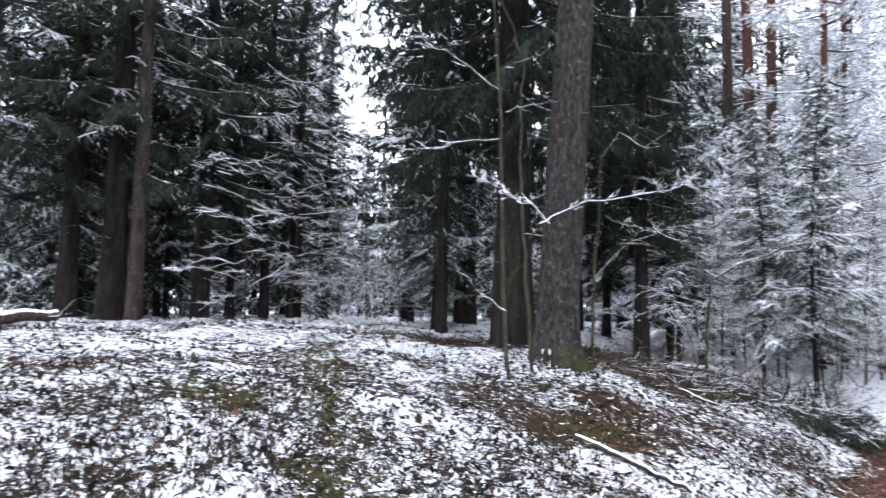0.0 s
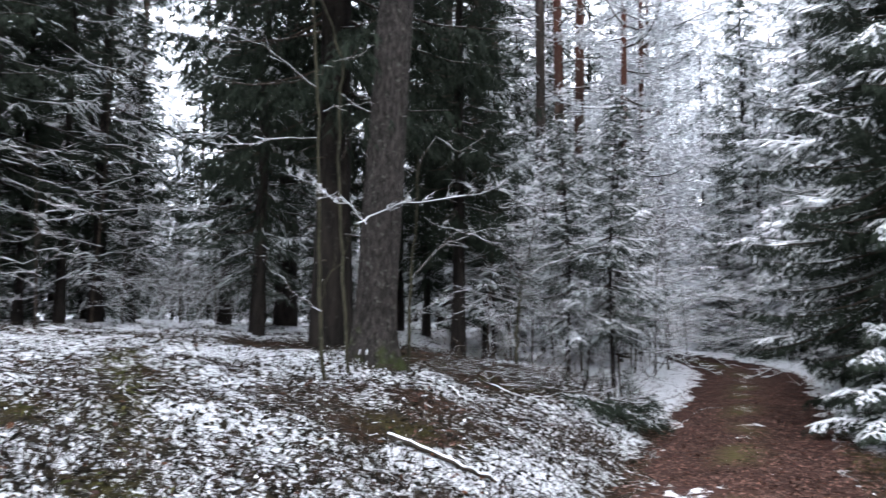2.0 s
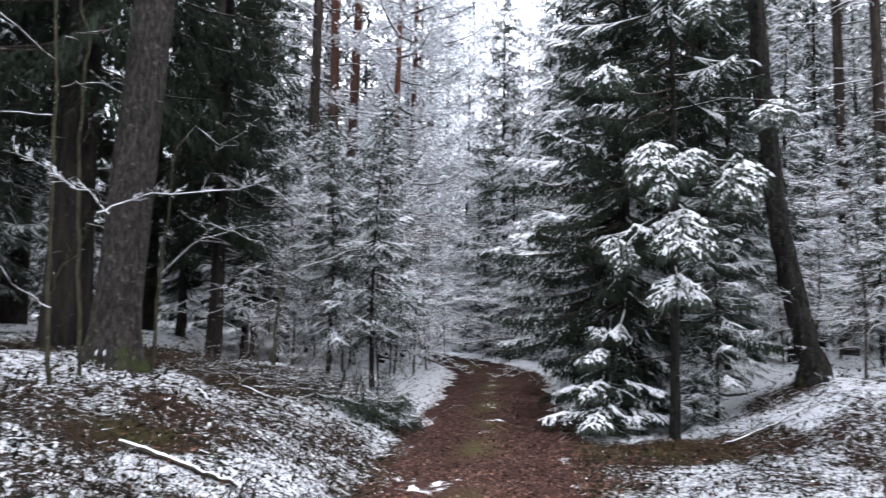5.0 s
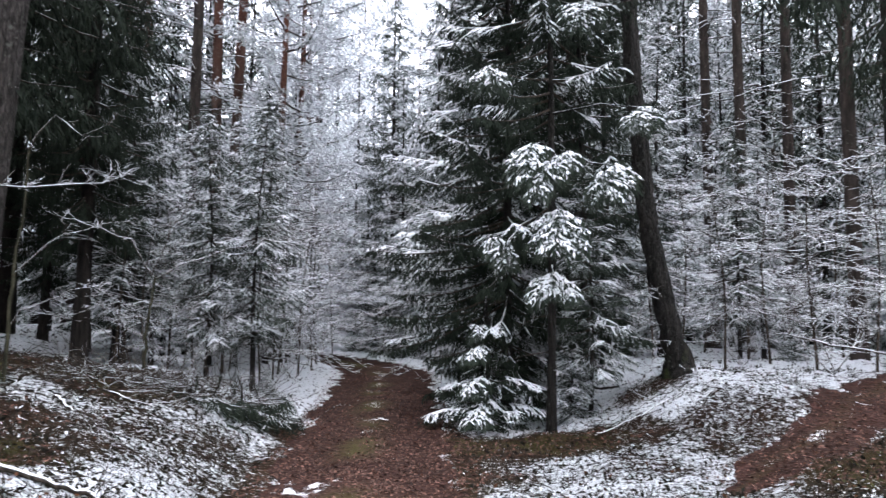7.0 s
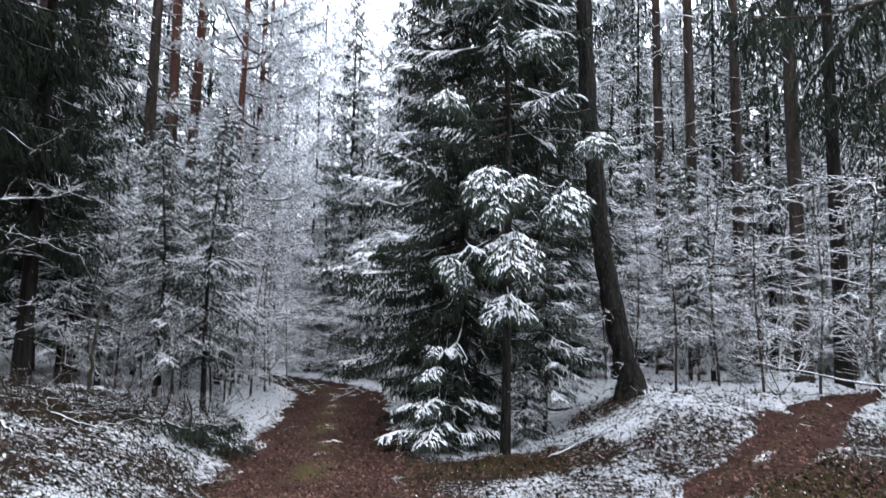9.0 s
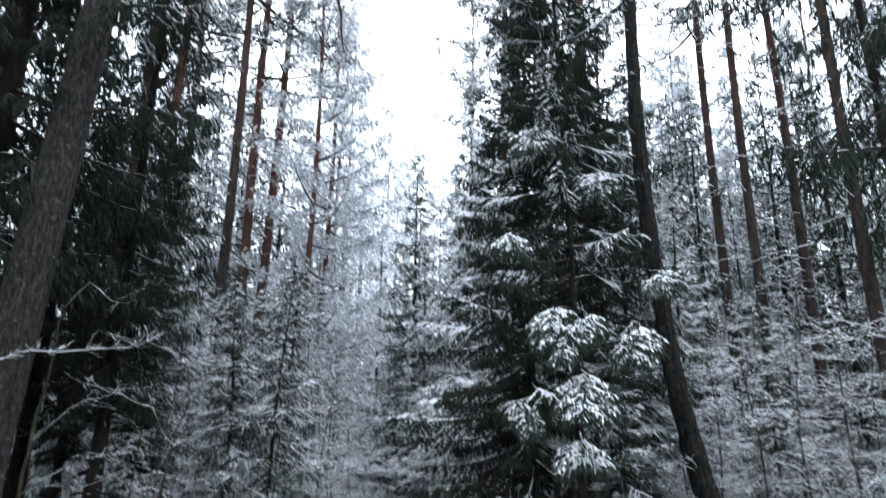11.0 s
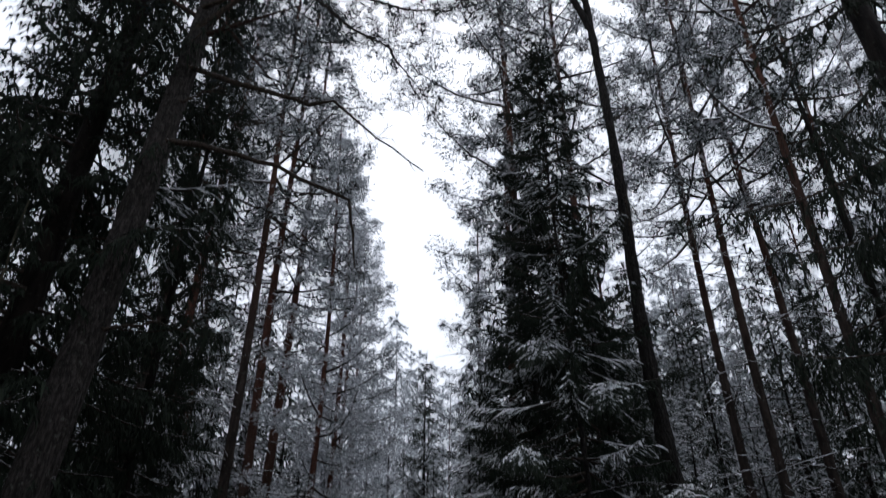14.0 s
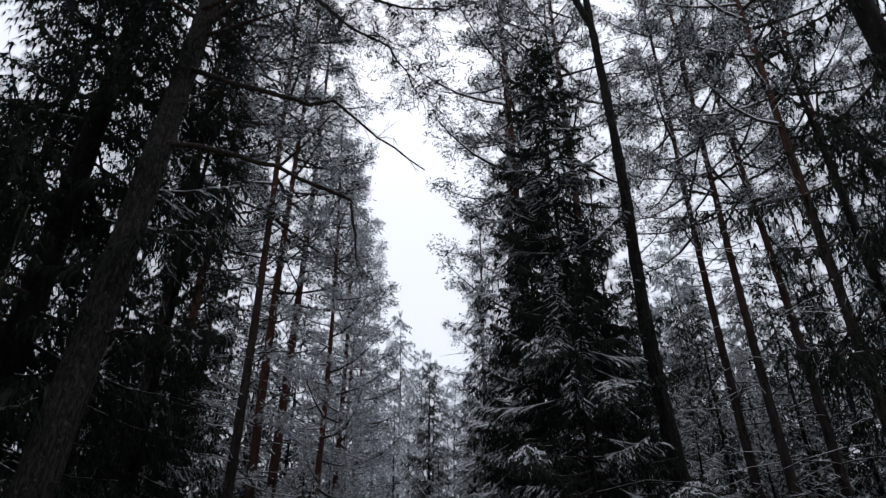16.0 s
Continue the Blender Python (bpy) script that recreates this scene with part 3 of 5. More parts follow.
def spruce(h, r, low, reach, whorl, per, spacing, leaf_w, leaf_l, material, label, hang=0.4, fine=0, lean=(0, 0), bark=None, taper=0.85, dead=True, name="spruce_tree", sag=0.10, top_rise=0.5, segs=5, sides=3, inner=0.12, load=0.5, pad=0.06, curtain=0.0, gaps=(0.0, 0.0)):
    root = tagged(new(name), label, "tree")
    stem, wood, leaf, snow = Soup(), Soup(), Soup(), Soup()
    line = trunk_line(h, lean, 0.10)
    k = np.linspace(0, 1, len(line))
    stem.tube(line, r * (1 - 0.95 * k) + 0.25 * r * np.exp(-k * h / 0.35), 10, 0.10)
    z = low
    while z < h - 0.3:
        q = (z - low) / (h - low)
        size = reach * ((1 - q) ** taper * 0.93 + 0.07) * (0.55 + 0.45 * smooth(q, 0, 0.12))
        c = np.array([np.interp(z, line[:, 2], line[:, i]) for i in range(3)])
        for i in range(per):
            if RNG.random() < np.interp(q, (0.12, 0.42, 0.7), (gaps[0], gaps[1], gaps[-1])):
                continue
            az = 6.283 * i / per + RNG.uniform(-0.5, 0.5)
            rise = -0.30 + (top_rise + 0.30) * q ** 0.8 + RNG.normal(0, 0.10)
            bough(wood, leaf, snow, c + np.array([0, 0, RNG.uniform(-0.5, 0.5) * whorl]), az, size * RNG.uniform(0.6, 1.15), rise, sag, spacing, leaf_w, leaf_l * (0.5 + 0.5 * (1 - q)), hang, fine, 0.010 + 0.009 * size, segs, sides, inner, load, pad, curtain)
        z += whorl * RNG.uniform(0.8, 1.2)
    if dead:
        z = 0.9
        while z < low:
            az, ln = RNG.uniform(0, 6.28), RNG.uniform(0.3, 1.1)
            o = np.array([math.sin(az), math.cos(az), RNG.uniform(-0.35, 0.1)])
            c = np.array([np.interp(z, line[:, 2], line[:, i]) for i in range(3)])
            wood.tube([c, c + o * ln * 0.5, c + o * ln + np.array([0, 0, -0.08])], [0.014, 0.009, 0.004], 3)
            z += RNG.uniform(0.12, 0.4)
    # leader
    leaf.strips(np.repeat(line[-1:] - [[0, 0, 0.35]], 6, 0), unit(RNG.normal(0, 0.25, (6, 3)) + [0, 0, 1.0]), unit(RNG.normal(0, 1, (6, 3))), 0.4, leaf_w, 0)
    part("trunk", stem, bark or M_BARK_SPRUCE, root, rounded=True)
    part("crown_wood", wood, M_TWIG if material in (M_FROST, M_FAR_HAZE) else M_TWIG_BARE, root, "thin dark branches", rounded=True, kind="stuff")
    needles = part("foliage", leaf, material, root, kind="stuff")
    part("snow", snow, M_RIME, needles, "snow lying on the boughs", rounded=True, kind="stuff")
    return root


def pine(h, r, crown, reach, label, boughs=34, lean=(0, 0), tuft=11, dead=26, leaf_w=0.09, name="pine_tree", bark=None, needle=None):
    root = tagged(new(name), label, "tree")
    stem, wood, leaf, snow = Soup(), Soup(), Soup(), Soup()
    line = trunk_line(h, lean, 0.22, 18)
    k = np.linspace(0, 1, len(line))
    stem.tube(line, r * (1 - 0.80 * k) + 0.2 * r * np.exp(-k * h / 0.4), 10, 0.06)
    for i in range(dead):
        z = RNG.uniform(0.18, 1 - crown) * h
        az, ln = RNG.uniform(0, 6.28), RNG.uniform(0.5, 2.4)
        o = np.array([math.sin(az), math.cos(az), RNG.uniform(-0.25, 0.25)])
        c = np.array([np.interp(z, line[:, 2], line[:, j]) for j in range(3)])
        wood.tube([c, c + o * ln * 0.4 + [0, 0, 0.06], c + o * ln * 0.75, c + o * ln + [0, 0, -0.12]], [0.022, 0.016, 0.010, 0.004], 3)
    for i in range(boughs):
        q = (i + RNG.random()) / boughs
        z = h * (1 - crown) + h * crown * q * 0.98
        az, ln = i * 2.4 + RNG.uniform(-0.4, 0.4), reach * (1.05 - 0.75 * q ** 1.6) * RNG.uniform(0.55, 1.1)
        c = np.array([np.interp(z, line[:, 2], line[:, j]) for j in range(3)])
        o = np.array([math.sin(az), math.cos(az), 0.0])
        f = np.array([o[1], -o[0], 0])
        t = np.linspace(0, 1, 5)
        pts = c + o * (ln * t)[:, None] + np.array([0, 0, 1.0]) * (ln * (0.12 + 0.35 * q) * t - 0.12 * ln * np.sin(3 * t))[:, None] + f * (RNG.normal(0, 0.12) * ln * t ** 2)[:, None]
        wood.tube(pts, (0.015 + 0.016 * ln) * (1 - 0.8 * t), 3)
        m = int(5 + ln * 5)
        tt = RNG.uniform(0.3, 1.0, m)
        ctr = np.stack([np.interp(tt, t, pts[:, j]) for j in range(3)], -1) + f * (RNG.normal(0, 0.22, m) * ln * (1.1 - tt))[:, None] + RNG.normal(0, 0.12, (m, 3))
        p = np.repeat(ctr, tuft, 0) + RNG.normal(0, 0.12, (m * tuft, 3)) * [1, 1, 0.7]
        d = unit(RNG.normal(0, 1, (m * tuft, 3)) + o * 0.6 + [0, 0, 0.25])
        s = unit(np.cross(d, RNG.normal(0, 1, (m * tuft, 3))))
        leaf.sprays(p, d, s, leaf_w * 3.2 * RNG.uniform(0.6, 1.4, len(p)), leaf_w * RNG.uniform(0.6, 1.2, len(p)), 0.1)
        k4 = max(2, tuft // 3)
        p = np.repeat(ctr, k4, 0) + RNG.normal(0, 0.10, (m * k4, 3)) + [0, 0, 0.08]
        d = unit(RNG.normal(0, 1, (m * k4, 3)) * [1, 1, 0.3] + o * 0.5)
        snow.sprays(p, d, unit(np.cross(d, [0, 0, 1.0]) + RNG.normal(0, 0.3, p.shape)), leaf_w * 4.0 * RNG.uniform(0.6, 1.3, len(p)), leaf_w * 1.3 * RNG.uniform(0.5, 1.4, len(p)), 0.1)
    part("trunk", stem, bark or M_BARK_PINE, root, "grey-brown below, orange flaking bark above", rounded=True)
    part("crown_wood", wood, M_TWIG, root, rounded=True, kind="stuff")
    needles = part("foliage", leaf, needle or M_PINE, root, kind="stuff")
    part("snow", snow, M_RIME, needles, "snow lying on the tufts", rounded=True, kind="stuff")
    return root


def twiggy(soup, start, d, length, radius, depth, kids=4, spread=0.7, flat=0.5, bend=0.12):
    """A branch that forks into thinner ones."""
    k = max(4, int(length / 0.12)) if depth else 4
    k = min(k, 6) if depth else 3
    pts, d = [np.asarray(start, float)], unit(d)
    for i in range(k - 1):
        d = unit(d + RNG.normal(0, bend, 3) * [1, 1, flat] + [0, 0, 0.02])
        pts.append(pts[-1] + d * length / (k - 1))
    pts = np.array(pts)
    soup.tube(pts, radius * np.linspace(1, 0.35 if depth else 0.3, k), 5 if radius > 0.012 else 3)
    if depth:
        for i in range(kids):
            t = RNG.uniform(0.25, 0.98) if i else 0.98
            c = np.array([np.interp(t, np.linspace(0, 1, k), pts[:, j]) for j in range(3)])
            dd = unit(d + RNG.normal(0, spread, 3) * [1, 1, flat])
            twiggy(soup, c, dd, length * RNG.uniform(0.4, 0.7), max(0.005, radius * RNG.uniform(0.45, 0.65)), depth - 1, kids, spread, flat, bend)


def shrub(h, stems, label, depth=3, radius=0.016, out=0.9, kids=4, name="leafless_shrub", flat=0.55):
    root = tagged(new(name), label, "shrub")
    for i in range(stems):
        soup = Soup()
        az = RNG.uniform(0, 6.28)
        o = np.array([math.sin(az) * out, math.cos(az) * out, 1.0])
        twiggy(soup, RNG.normal(0, 0.06, 3) * [1, 1, 0], o, h * RNG.uniform(0.6, 0.9), radius, depth, kids, 0.75, flat)
        part("stem", soup, M_TWIG, root, rounded=True)
    return root


def lacy_tree(h, label, boughs=16, reach=1.5, twig=None):
    """A thin leafless tree with level, finely divided branches under snow."""
    root = tagged(new("leafless_tree"), label, "tree")
    stem, wood = Soup(), Soup()
    line = trunk_line(h, (RNG.normal(0, 0.06), RNG.normal(0, 0.06)), 0.12, 9)
    stem.tube(line, 0.026 * (1 - 0.75 * np.linspace(0, 1, 9)), 6)
    for i in range(boughs):
        q = 0.14 + 0.84 * (i + RNG.random()) / boughs
        c = np.array([np.interp(q * h, line[:, 2], line[:, j]) for j in range(3)])
        az, ln = i * 2.4 + RNG.uniform(-0.5, 0.5), reach * (1.15 - 0.6 * q) * RNG.uniform(0.6, 1.15)
        o = np.array([math.sin(az), math.cos(az), RNG.uniform(-0.05, 0.75)])
        f = np.array([o[1], -o[0], 0])
        t = np.linspace(0, 1, 6)
        pts = c + o * (ln * t)[:, None] - np.array([0, 0, 1.0]) * (0.30 * ln * t ** 2)[:, None] + np.cumsum(RNG.normal(0, 0.045, (6, 3)), 0)
        wood.tube(pts, 0.011 * (1 - 0.5 * t), 4)
        for k in range(int(5 + ln * 7)):
            u = RNG.uniform(0.2, 1.0)
            b = np.array([np.interp(u, t, pts[:, j]) for j in range(3)])
            d = unit(o * [1, 1, 0.4] * RNG.uniform(0.5, 1.1) + f * RNG.choice([-1, 1]) * RNG.uniform(0.4, 1.0) + [0, 0, RNG.normal(0.08, 0.18)])
            m = RNG.uniform(0.15, 0.5) * (1.25 - 0.6 * u)
            tw = [b, b + d * m * 0.5 + RNG.normal(0, 0.02, 3), b + d * m + RNG.normal(0, 0.03, 3)]
            wood.tube(tw, [0.008, 0.007, 0.004], 3)
    part("stem", stem, M_TWIG_BARE, root, rounded=True)
    part("crown_wood", wood, twig or M_TWIG, root, "level twigs lined with snow", rounded=True, kind="stuff")
    return root


SPRUCE_GROUP, PINE_GROUP = "spruces of the wood", "pines of the wood"


def plant(ob, az, d, turn=0.0, size=1.0, group="", sink=0.05, label="", first=False, tall=1.0):
    m = Matrix.LocRotScale(on_ground(az, d, sink), Euler((0, 0, radians(turn))), (size, size, size * tall))
    if first:
        ob.matrix_world = m
        t = ob
    else:
        t = copy_thing(ob, m)
    return tagged(t, label, group=group)


def stand(ob, places, group):
    """Puts the model at the first place and copies of it at the others."""
    for i, (az, d, size) in enumerate(places[1:]):
        plant(ob, az, d, (az * 37 + d * 53) % 360, size, group)
    az, d, size = places[0]
    plant(ob, az, d, 40, size, group, first=True)
    return ob


# ---- old dark spruces on the bank ----
old_spruce = spruce(22, 0.24, 3.2, 2.9, 0.42, 8, 0.13, 0.026, 0.40, M_DARK, "tall old spruce with dark drooping boughs and little snow", hang=0.7, fine=6, load=0.05, pad=0.020, segs=4, curtain=0.22, taper=0.62, gaps=(0.22, 0.50, 0.05))
stand(old_spruce, [(4.2, 10.3, 1.1)], SPRUCE_GROUP)
plant(old_spruce, 14.2, 12.65, 75, 0.46, SPRUCE_GROUP, tall=1.5)
for az, d, size in ((11.8, 15.0, 0.34), (16.4, 14.6, 0.30), (-17.0, 15.0, 0.34), (-21.4, 16.5, 0.27), (-27.0, 17.0, 0.25)):
    plant(old_spruce, az, d, az * 70, size, SPRUCE_GROUP)
bank_spruce = spruce(21, 0.20, 2.8, 2.7, 0.50, 6, 0.12, 0.030, 0.30, M_DARK, "old spruce with dark drooping boughs", hang=0.7, fine=4, load=0.26, pad=0.026, segs=4, curtain=0.18, gaps=(0.25, 0.30))
stand(bank_spruce, [(-19.1, 14.5, 0.8), (-28.0, 14.0, 0.85), (-25.2, 13.3, 1.05), (1.0, 15.5, 1.1), (9.5, 16.0, 0.8), (-12.2, 17.5, 0.8), (-3.4, 18.0, 0.75), (-33.5, 14.5, 0.9)], SPRUCE_GROUP)
plant(bank_spruce, -1.1, 12.6, 80, 0.60, SPRUCE_GROUP, tall=1.7)
plant(bank_spruce, -14.5, 15.5, 200, 0.62, SPRUCE_GROUP, tall=1.4)
dim_spruce = spruce(13, 0.13, 1.3, 2.0, 0.42, 6, 0.10, 0.024, 0.26, M_SOME, "spruce dusted with snow, dark inside", hang=0.5, fine=4, load=0.26, pad=0.028, segs=4)
stand(dim_spruce, [(-1.2, 14.6, 0.95), (-9.8, 18.0, 0.6), (53, 15.5, 0.8), (80, 16.0, 1.2), (42.2, 21.5, 0.95), (39.6, 27.5, 1.1), (36.2, 33.0, 1.35)], SPRUCE_GROUP)

high_spruce = spruce(21, 0.14, 5.5, 1.9, 0.50, 6, 0.14, 0.024, 0.42, M_DARK, "tall spruce with a bare lower trunk and dark hanging boughs", hang=0.9, fine=5, load=0.2, pad=0.03, segs=4, curtain=0.22, gaps=(0.5, 0.6))
# copies at -47 and -58 are unseen, added to screen off sky light
stand(high_spruce, [(72.4, 16.5, 1.1), (-47, 9.5, 1.0), (-58, 8, 1.05)], SPRUCE_GROUP)
near_spruce = spruce(22, 0.27, 4.2, 3.4, 0.8, 6, 0.13, 0.022, 0.42, M_DARK, "old spruce standing close by with long hanging boughs", hang=0.9, fine=6, load=0.10, pad=0.020, segs=5, curtain=0.26, sag=0.16, gaps=(0.5, 0.82, 0.45))
stand(near_spruce, [(80.2, 8.9, 1.0)], SPRUCE_GROUP)

# ---- snowy spruces along the track ----
snowy_spruce = spruce(9, 0.09, 0.95, 1.7, 0.36, 6, 0.10, 0.022, 0.24, M_FROST, "spruce with snow on every bough", hang=0.35, taper=0.9, fine=4, load=0.86, pad=0.052, segs=4)
stand(snowy_spruce, [(22.8, 16.5, 0.62), (18.8, 15.2, 0.6), (21.0, 18.5, 0.64), (24.6, 17.5, 0.66), (17.3, 16.0, 0.6), (12.0, 18.0, 0.8), (19.5, 17.5, 0.66), (26.8, 19.0, 0.8), (26.6, 22.5, 1.1), (28.4, 24.0, 0.9), (45.6, 19.5, 0.95), (46.6, 16.0, 0.7), (41.8, 28.5, 1.1), (46.4, 23.5, 1.5),
                     (45.0, 17.0, 1.9), (49.0, 19.0, 1.8), (64.0, 18.0, 0.6), (73, 24, 0.9), (61, 21, 0.7), (57, 17, 0.9), (43.6, 17.5, 1.0)], SPRUCE_GROUP)

# ---- pines ----
pine_a = pine(28, 0.145, 0.54, 3.1, "tall pine with orange upper trunk and snowy crown", boughs=48, tuft=22, leaf_w=0.036, dead=40)
stand(pine_a, [(13.3, 19, 1.15), (20.8, 20.5, 1.2), (60.6, 21, 1.1), (63.0, 20, 1.1), (70.0, 16.2, 1.05), (68.0, 30, 0.9), (65.9, 20.5, 1.08), (72.6, 19.5, 0.95), (77, 25, 0.9), (-23.7, 12.6, 0.8), (45.0, 17.5, 1.15), (-9.5, 30, 0.9), (50.5, 17, 1.1)], PINE_GROUP)
pine_b = pine(25, 0.155, 0.55, 2.8, "slender pine with reddish trunk and snowy crown", boughs=38, lean=(0.01, -0.01), tuft=22, leaf_w=0.036, dead=44, bark=M_BARK_RED)
stand(pine_b, [(23.7, 23.5, 1.25), (16.2, 21, 1.25), (29.8, 34, 1.0), (22.8, 22.5, 1.25), (75, 29, 1.0), (52, 29, 1.0), (43.8, 22, 1.2), (80, 22, 1), (-5, 36, 0.8), (7, 30, 1.0),
               (41.0, 30, 0.95), (17.5, 25, 1.2)], PINE_GROUP)

# these crowns take the haze-pale needle colour as well
low_pine = pine(25, 0.15, 0.80, 2.9, "tall pine with snowy crown reaching far down, needles paled for haze", boughs=64, tuft=15, dead=8, leaf_w=0.055, bark=M_BARK_RED, needle=M_FAR_HAZE)
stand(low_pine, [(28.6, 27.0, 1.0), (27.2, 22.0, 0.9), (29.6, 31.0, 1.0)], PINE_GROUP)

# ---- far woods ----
far_spruce = spruce(17, 0.14, 0.6, 2.7, 0.70, 6, 0.30, 0.085, 0.60, M_FAR_HAZE, "distant spruce with snow, needles greyed for haze", hang=0.4, dead=False, fine=3, segs=3, load=0.8, pad=0.085)
far_pine = pine(24, 0.14, 0.5, 2.8, "distant pine with snowy crown, needles paled for haze", boughs=34, tuft=8, dead=8, leaf_w=0.085, needle=M_FAR_HAZE)
grey_spruce = spruce(16, 0.13, 0.8, 2.4, 0.55, 6, 0.22, 0.050, 0.50, M_SOME, "spruce standing deep in the wood, dark with snowy boughs", hang=0.5, fine=3, segs=3, load=0.55, pad=0.055)
stand(grey_spruce, [(59.0, 24, 0.9), (64.4, 25, 1.0), (68.0, 24, 0.9), (72.0, 27, 1.0), (75.5, 22, 0.9), (66.8, 29, 1.1), (57.5, 27, 1.0), (78.5, 27, 1.0), (62.3, 30, 1.1), (54.5, 21, 0.9), (81, 18, 0.9), (11, 25, 1.0),
                    (-22, 17, 0.65), (-27.5, 16, 0.75), (-0.5, 22, 0.65), (4.0, 20, 0.7), (-34, 19, 0.8), (-13, 20, 0.9), (34.8, 37.5, 0.6), (37.5, 34.0, 0.6), (32.2, 40.0, 0.6), (-7.0, 24, 0.42), (-4.5, 25, 0.5), (-2.2, 24, 0.6), (-10, 24.5, 0.6), (-6.0, 31, 0.5), (-8.5, 29, 0.5), (1.5, 27, 0.9), (-15, 23, 0.8), (-17.5, 26, 1.0), (-26, 24, 1.0), (41.2, 31, 0.9), (17.0, 24, 1.1), (19.4, 26, 1.15), (21.8, 29, 1.2), (25.0, 31, 1.2)], SPRUCE_GROUP)
rng = random.Random(3)
spots = []
while len(spots) < 84:
    az, d = rng.uniform(-42, 92), rng.uniform(24, 62)
    x, y = polar(az, d)
    s, u = along(x, y)
    if abs(u) < 4.5 or (29 < az < 37 and d < 46) or (-9 < az < -5 and d < 50):
        continue
    if any(math.hypot(x - a, y - b) < 2.2 for a, b in spots):
        continue
    spots.append((x, y))
    ob = far_spruce if rng.random() < 0.65 else far_pine
    plant(ob, az, d, rng.uniform(0, 360), rng.uniform(0.6, 1.0) if d < 45 else rng.uniform(0.8, 1.15), "far trees")
for i in range(14):
    # unseen spruces close behind, added to block sky light from that side
    az, d = 108 + 195 * (i + rng.random()) / 14, rng.uniform(6.5, 13)
    x, y = polar(az, d)
    if abs(along(x, y)[1]) > 2.8 and not (x > 4 and abs(y - 3.5) < 2.0):
        plant(grey_spruce, az, d, rng.uniform(0, 360), rng.uniform(1.1, 1.4), SPRUCE_GROUP)
for i in range(15):
    # more trees out of view farther back, added to close off the sky
    az, d = 100 + 225 * (i + rng.random()) / 15, rng.uniform(11, 26)
    x, y = polar(az, d)
    if abs(along(x, y)[1]) > 3.0 and not (x > 5 and abs(y - 3.5) < 2):
        plant(far_spruce if i % 3 else far_pine, az, d, rng.uniform(0, 360), rng.uniform(0.8, 1.1), "far trees")
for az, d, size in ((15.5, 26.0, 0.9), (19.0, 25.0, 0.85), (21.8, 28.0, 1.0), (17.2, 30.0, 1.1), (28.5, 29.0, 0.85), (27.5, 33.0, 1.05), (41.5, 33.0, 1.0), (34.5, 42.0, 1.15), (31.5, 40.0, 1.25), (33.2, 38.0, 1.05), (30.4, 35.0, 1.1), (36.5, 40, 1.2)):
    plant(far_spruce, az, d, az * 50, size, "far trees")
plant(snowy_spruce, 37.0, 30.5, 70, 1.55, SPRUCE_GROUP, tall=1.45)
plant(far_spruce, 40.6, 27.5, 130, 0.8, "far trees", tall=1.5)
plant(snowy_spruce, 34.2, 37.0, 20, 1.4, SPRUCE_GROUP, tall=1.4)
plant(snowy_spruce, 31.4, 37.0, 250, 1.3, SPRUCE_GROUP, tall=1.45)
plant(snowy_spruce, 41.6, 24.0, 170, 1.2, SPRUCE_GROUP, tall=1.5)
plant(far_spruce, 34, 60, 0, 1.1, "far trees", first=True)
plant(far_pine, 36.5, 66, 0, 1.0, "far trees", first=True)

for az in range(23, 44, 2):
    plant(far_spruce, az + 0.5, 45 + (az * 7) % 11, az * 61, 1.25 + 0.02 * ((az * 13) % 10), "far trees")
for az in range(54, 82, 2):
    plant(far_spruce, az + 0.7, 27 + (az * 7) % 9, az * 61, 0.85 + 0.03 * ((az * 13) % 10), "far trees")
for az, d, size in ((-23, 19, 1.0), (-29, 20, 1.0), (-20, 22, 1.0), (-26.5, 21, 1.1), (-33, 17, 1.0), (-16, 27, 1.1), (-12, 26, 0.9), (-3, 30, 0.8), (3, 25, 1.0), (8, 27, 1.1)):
    plant(grey_spruce, az, d, az * 77, size, SPRUCE_GROUP)

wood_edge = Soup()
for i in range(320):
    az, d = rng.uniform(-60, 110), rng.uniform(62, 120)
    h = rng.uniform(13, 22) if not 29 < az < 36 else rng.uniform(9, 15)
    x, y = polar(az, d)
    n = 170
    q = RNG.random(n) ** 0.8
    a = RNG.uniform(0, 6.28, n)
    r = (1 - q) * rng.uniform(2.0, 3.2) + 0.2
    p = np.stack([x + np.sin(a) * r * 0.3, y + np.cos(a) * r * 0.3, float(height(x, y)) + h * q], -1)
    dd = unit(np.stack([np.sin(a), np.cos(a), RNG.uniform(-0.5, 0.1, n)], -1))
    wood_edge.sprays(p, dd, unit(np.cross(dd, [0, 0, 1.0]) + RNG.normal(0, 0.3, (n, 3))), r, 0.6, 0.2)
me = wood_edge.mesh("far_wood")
me.materials.append(M_FAR_HAZE)
tagged(new("far_wood", me), "far edge of the snowy wood, coloured pale for haze", "forest", kind="stuff")

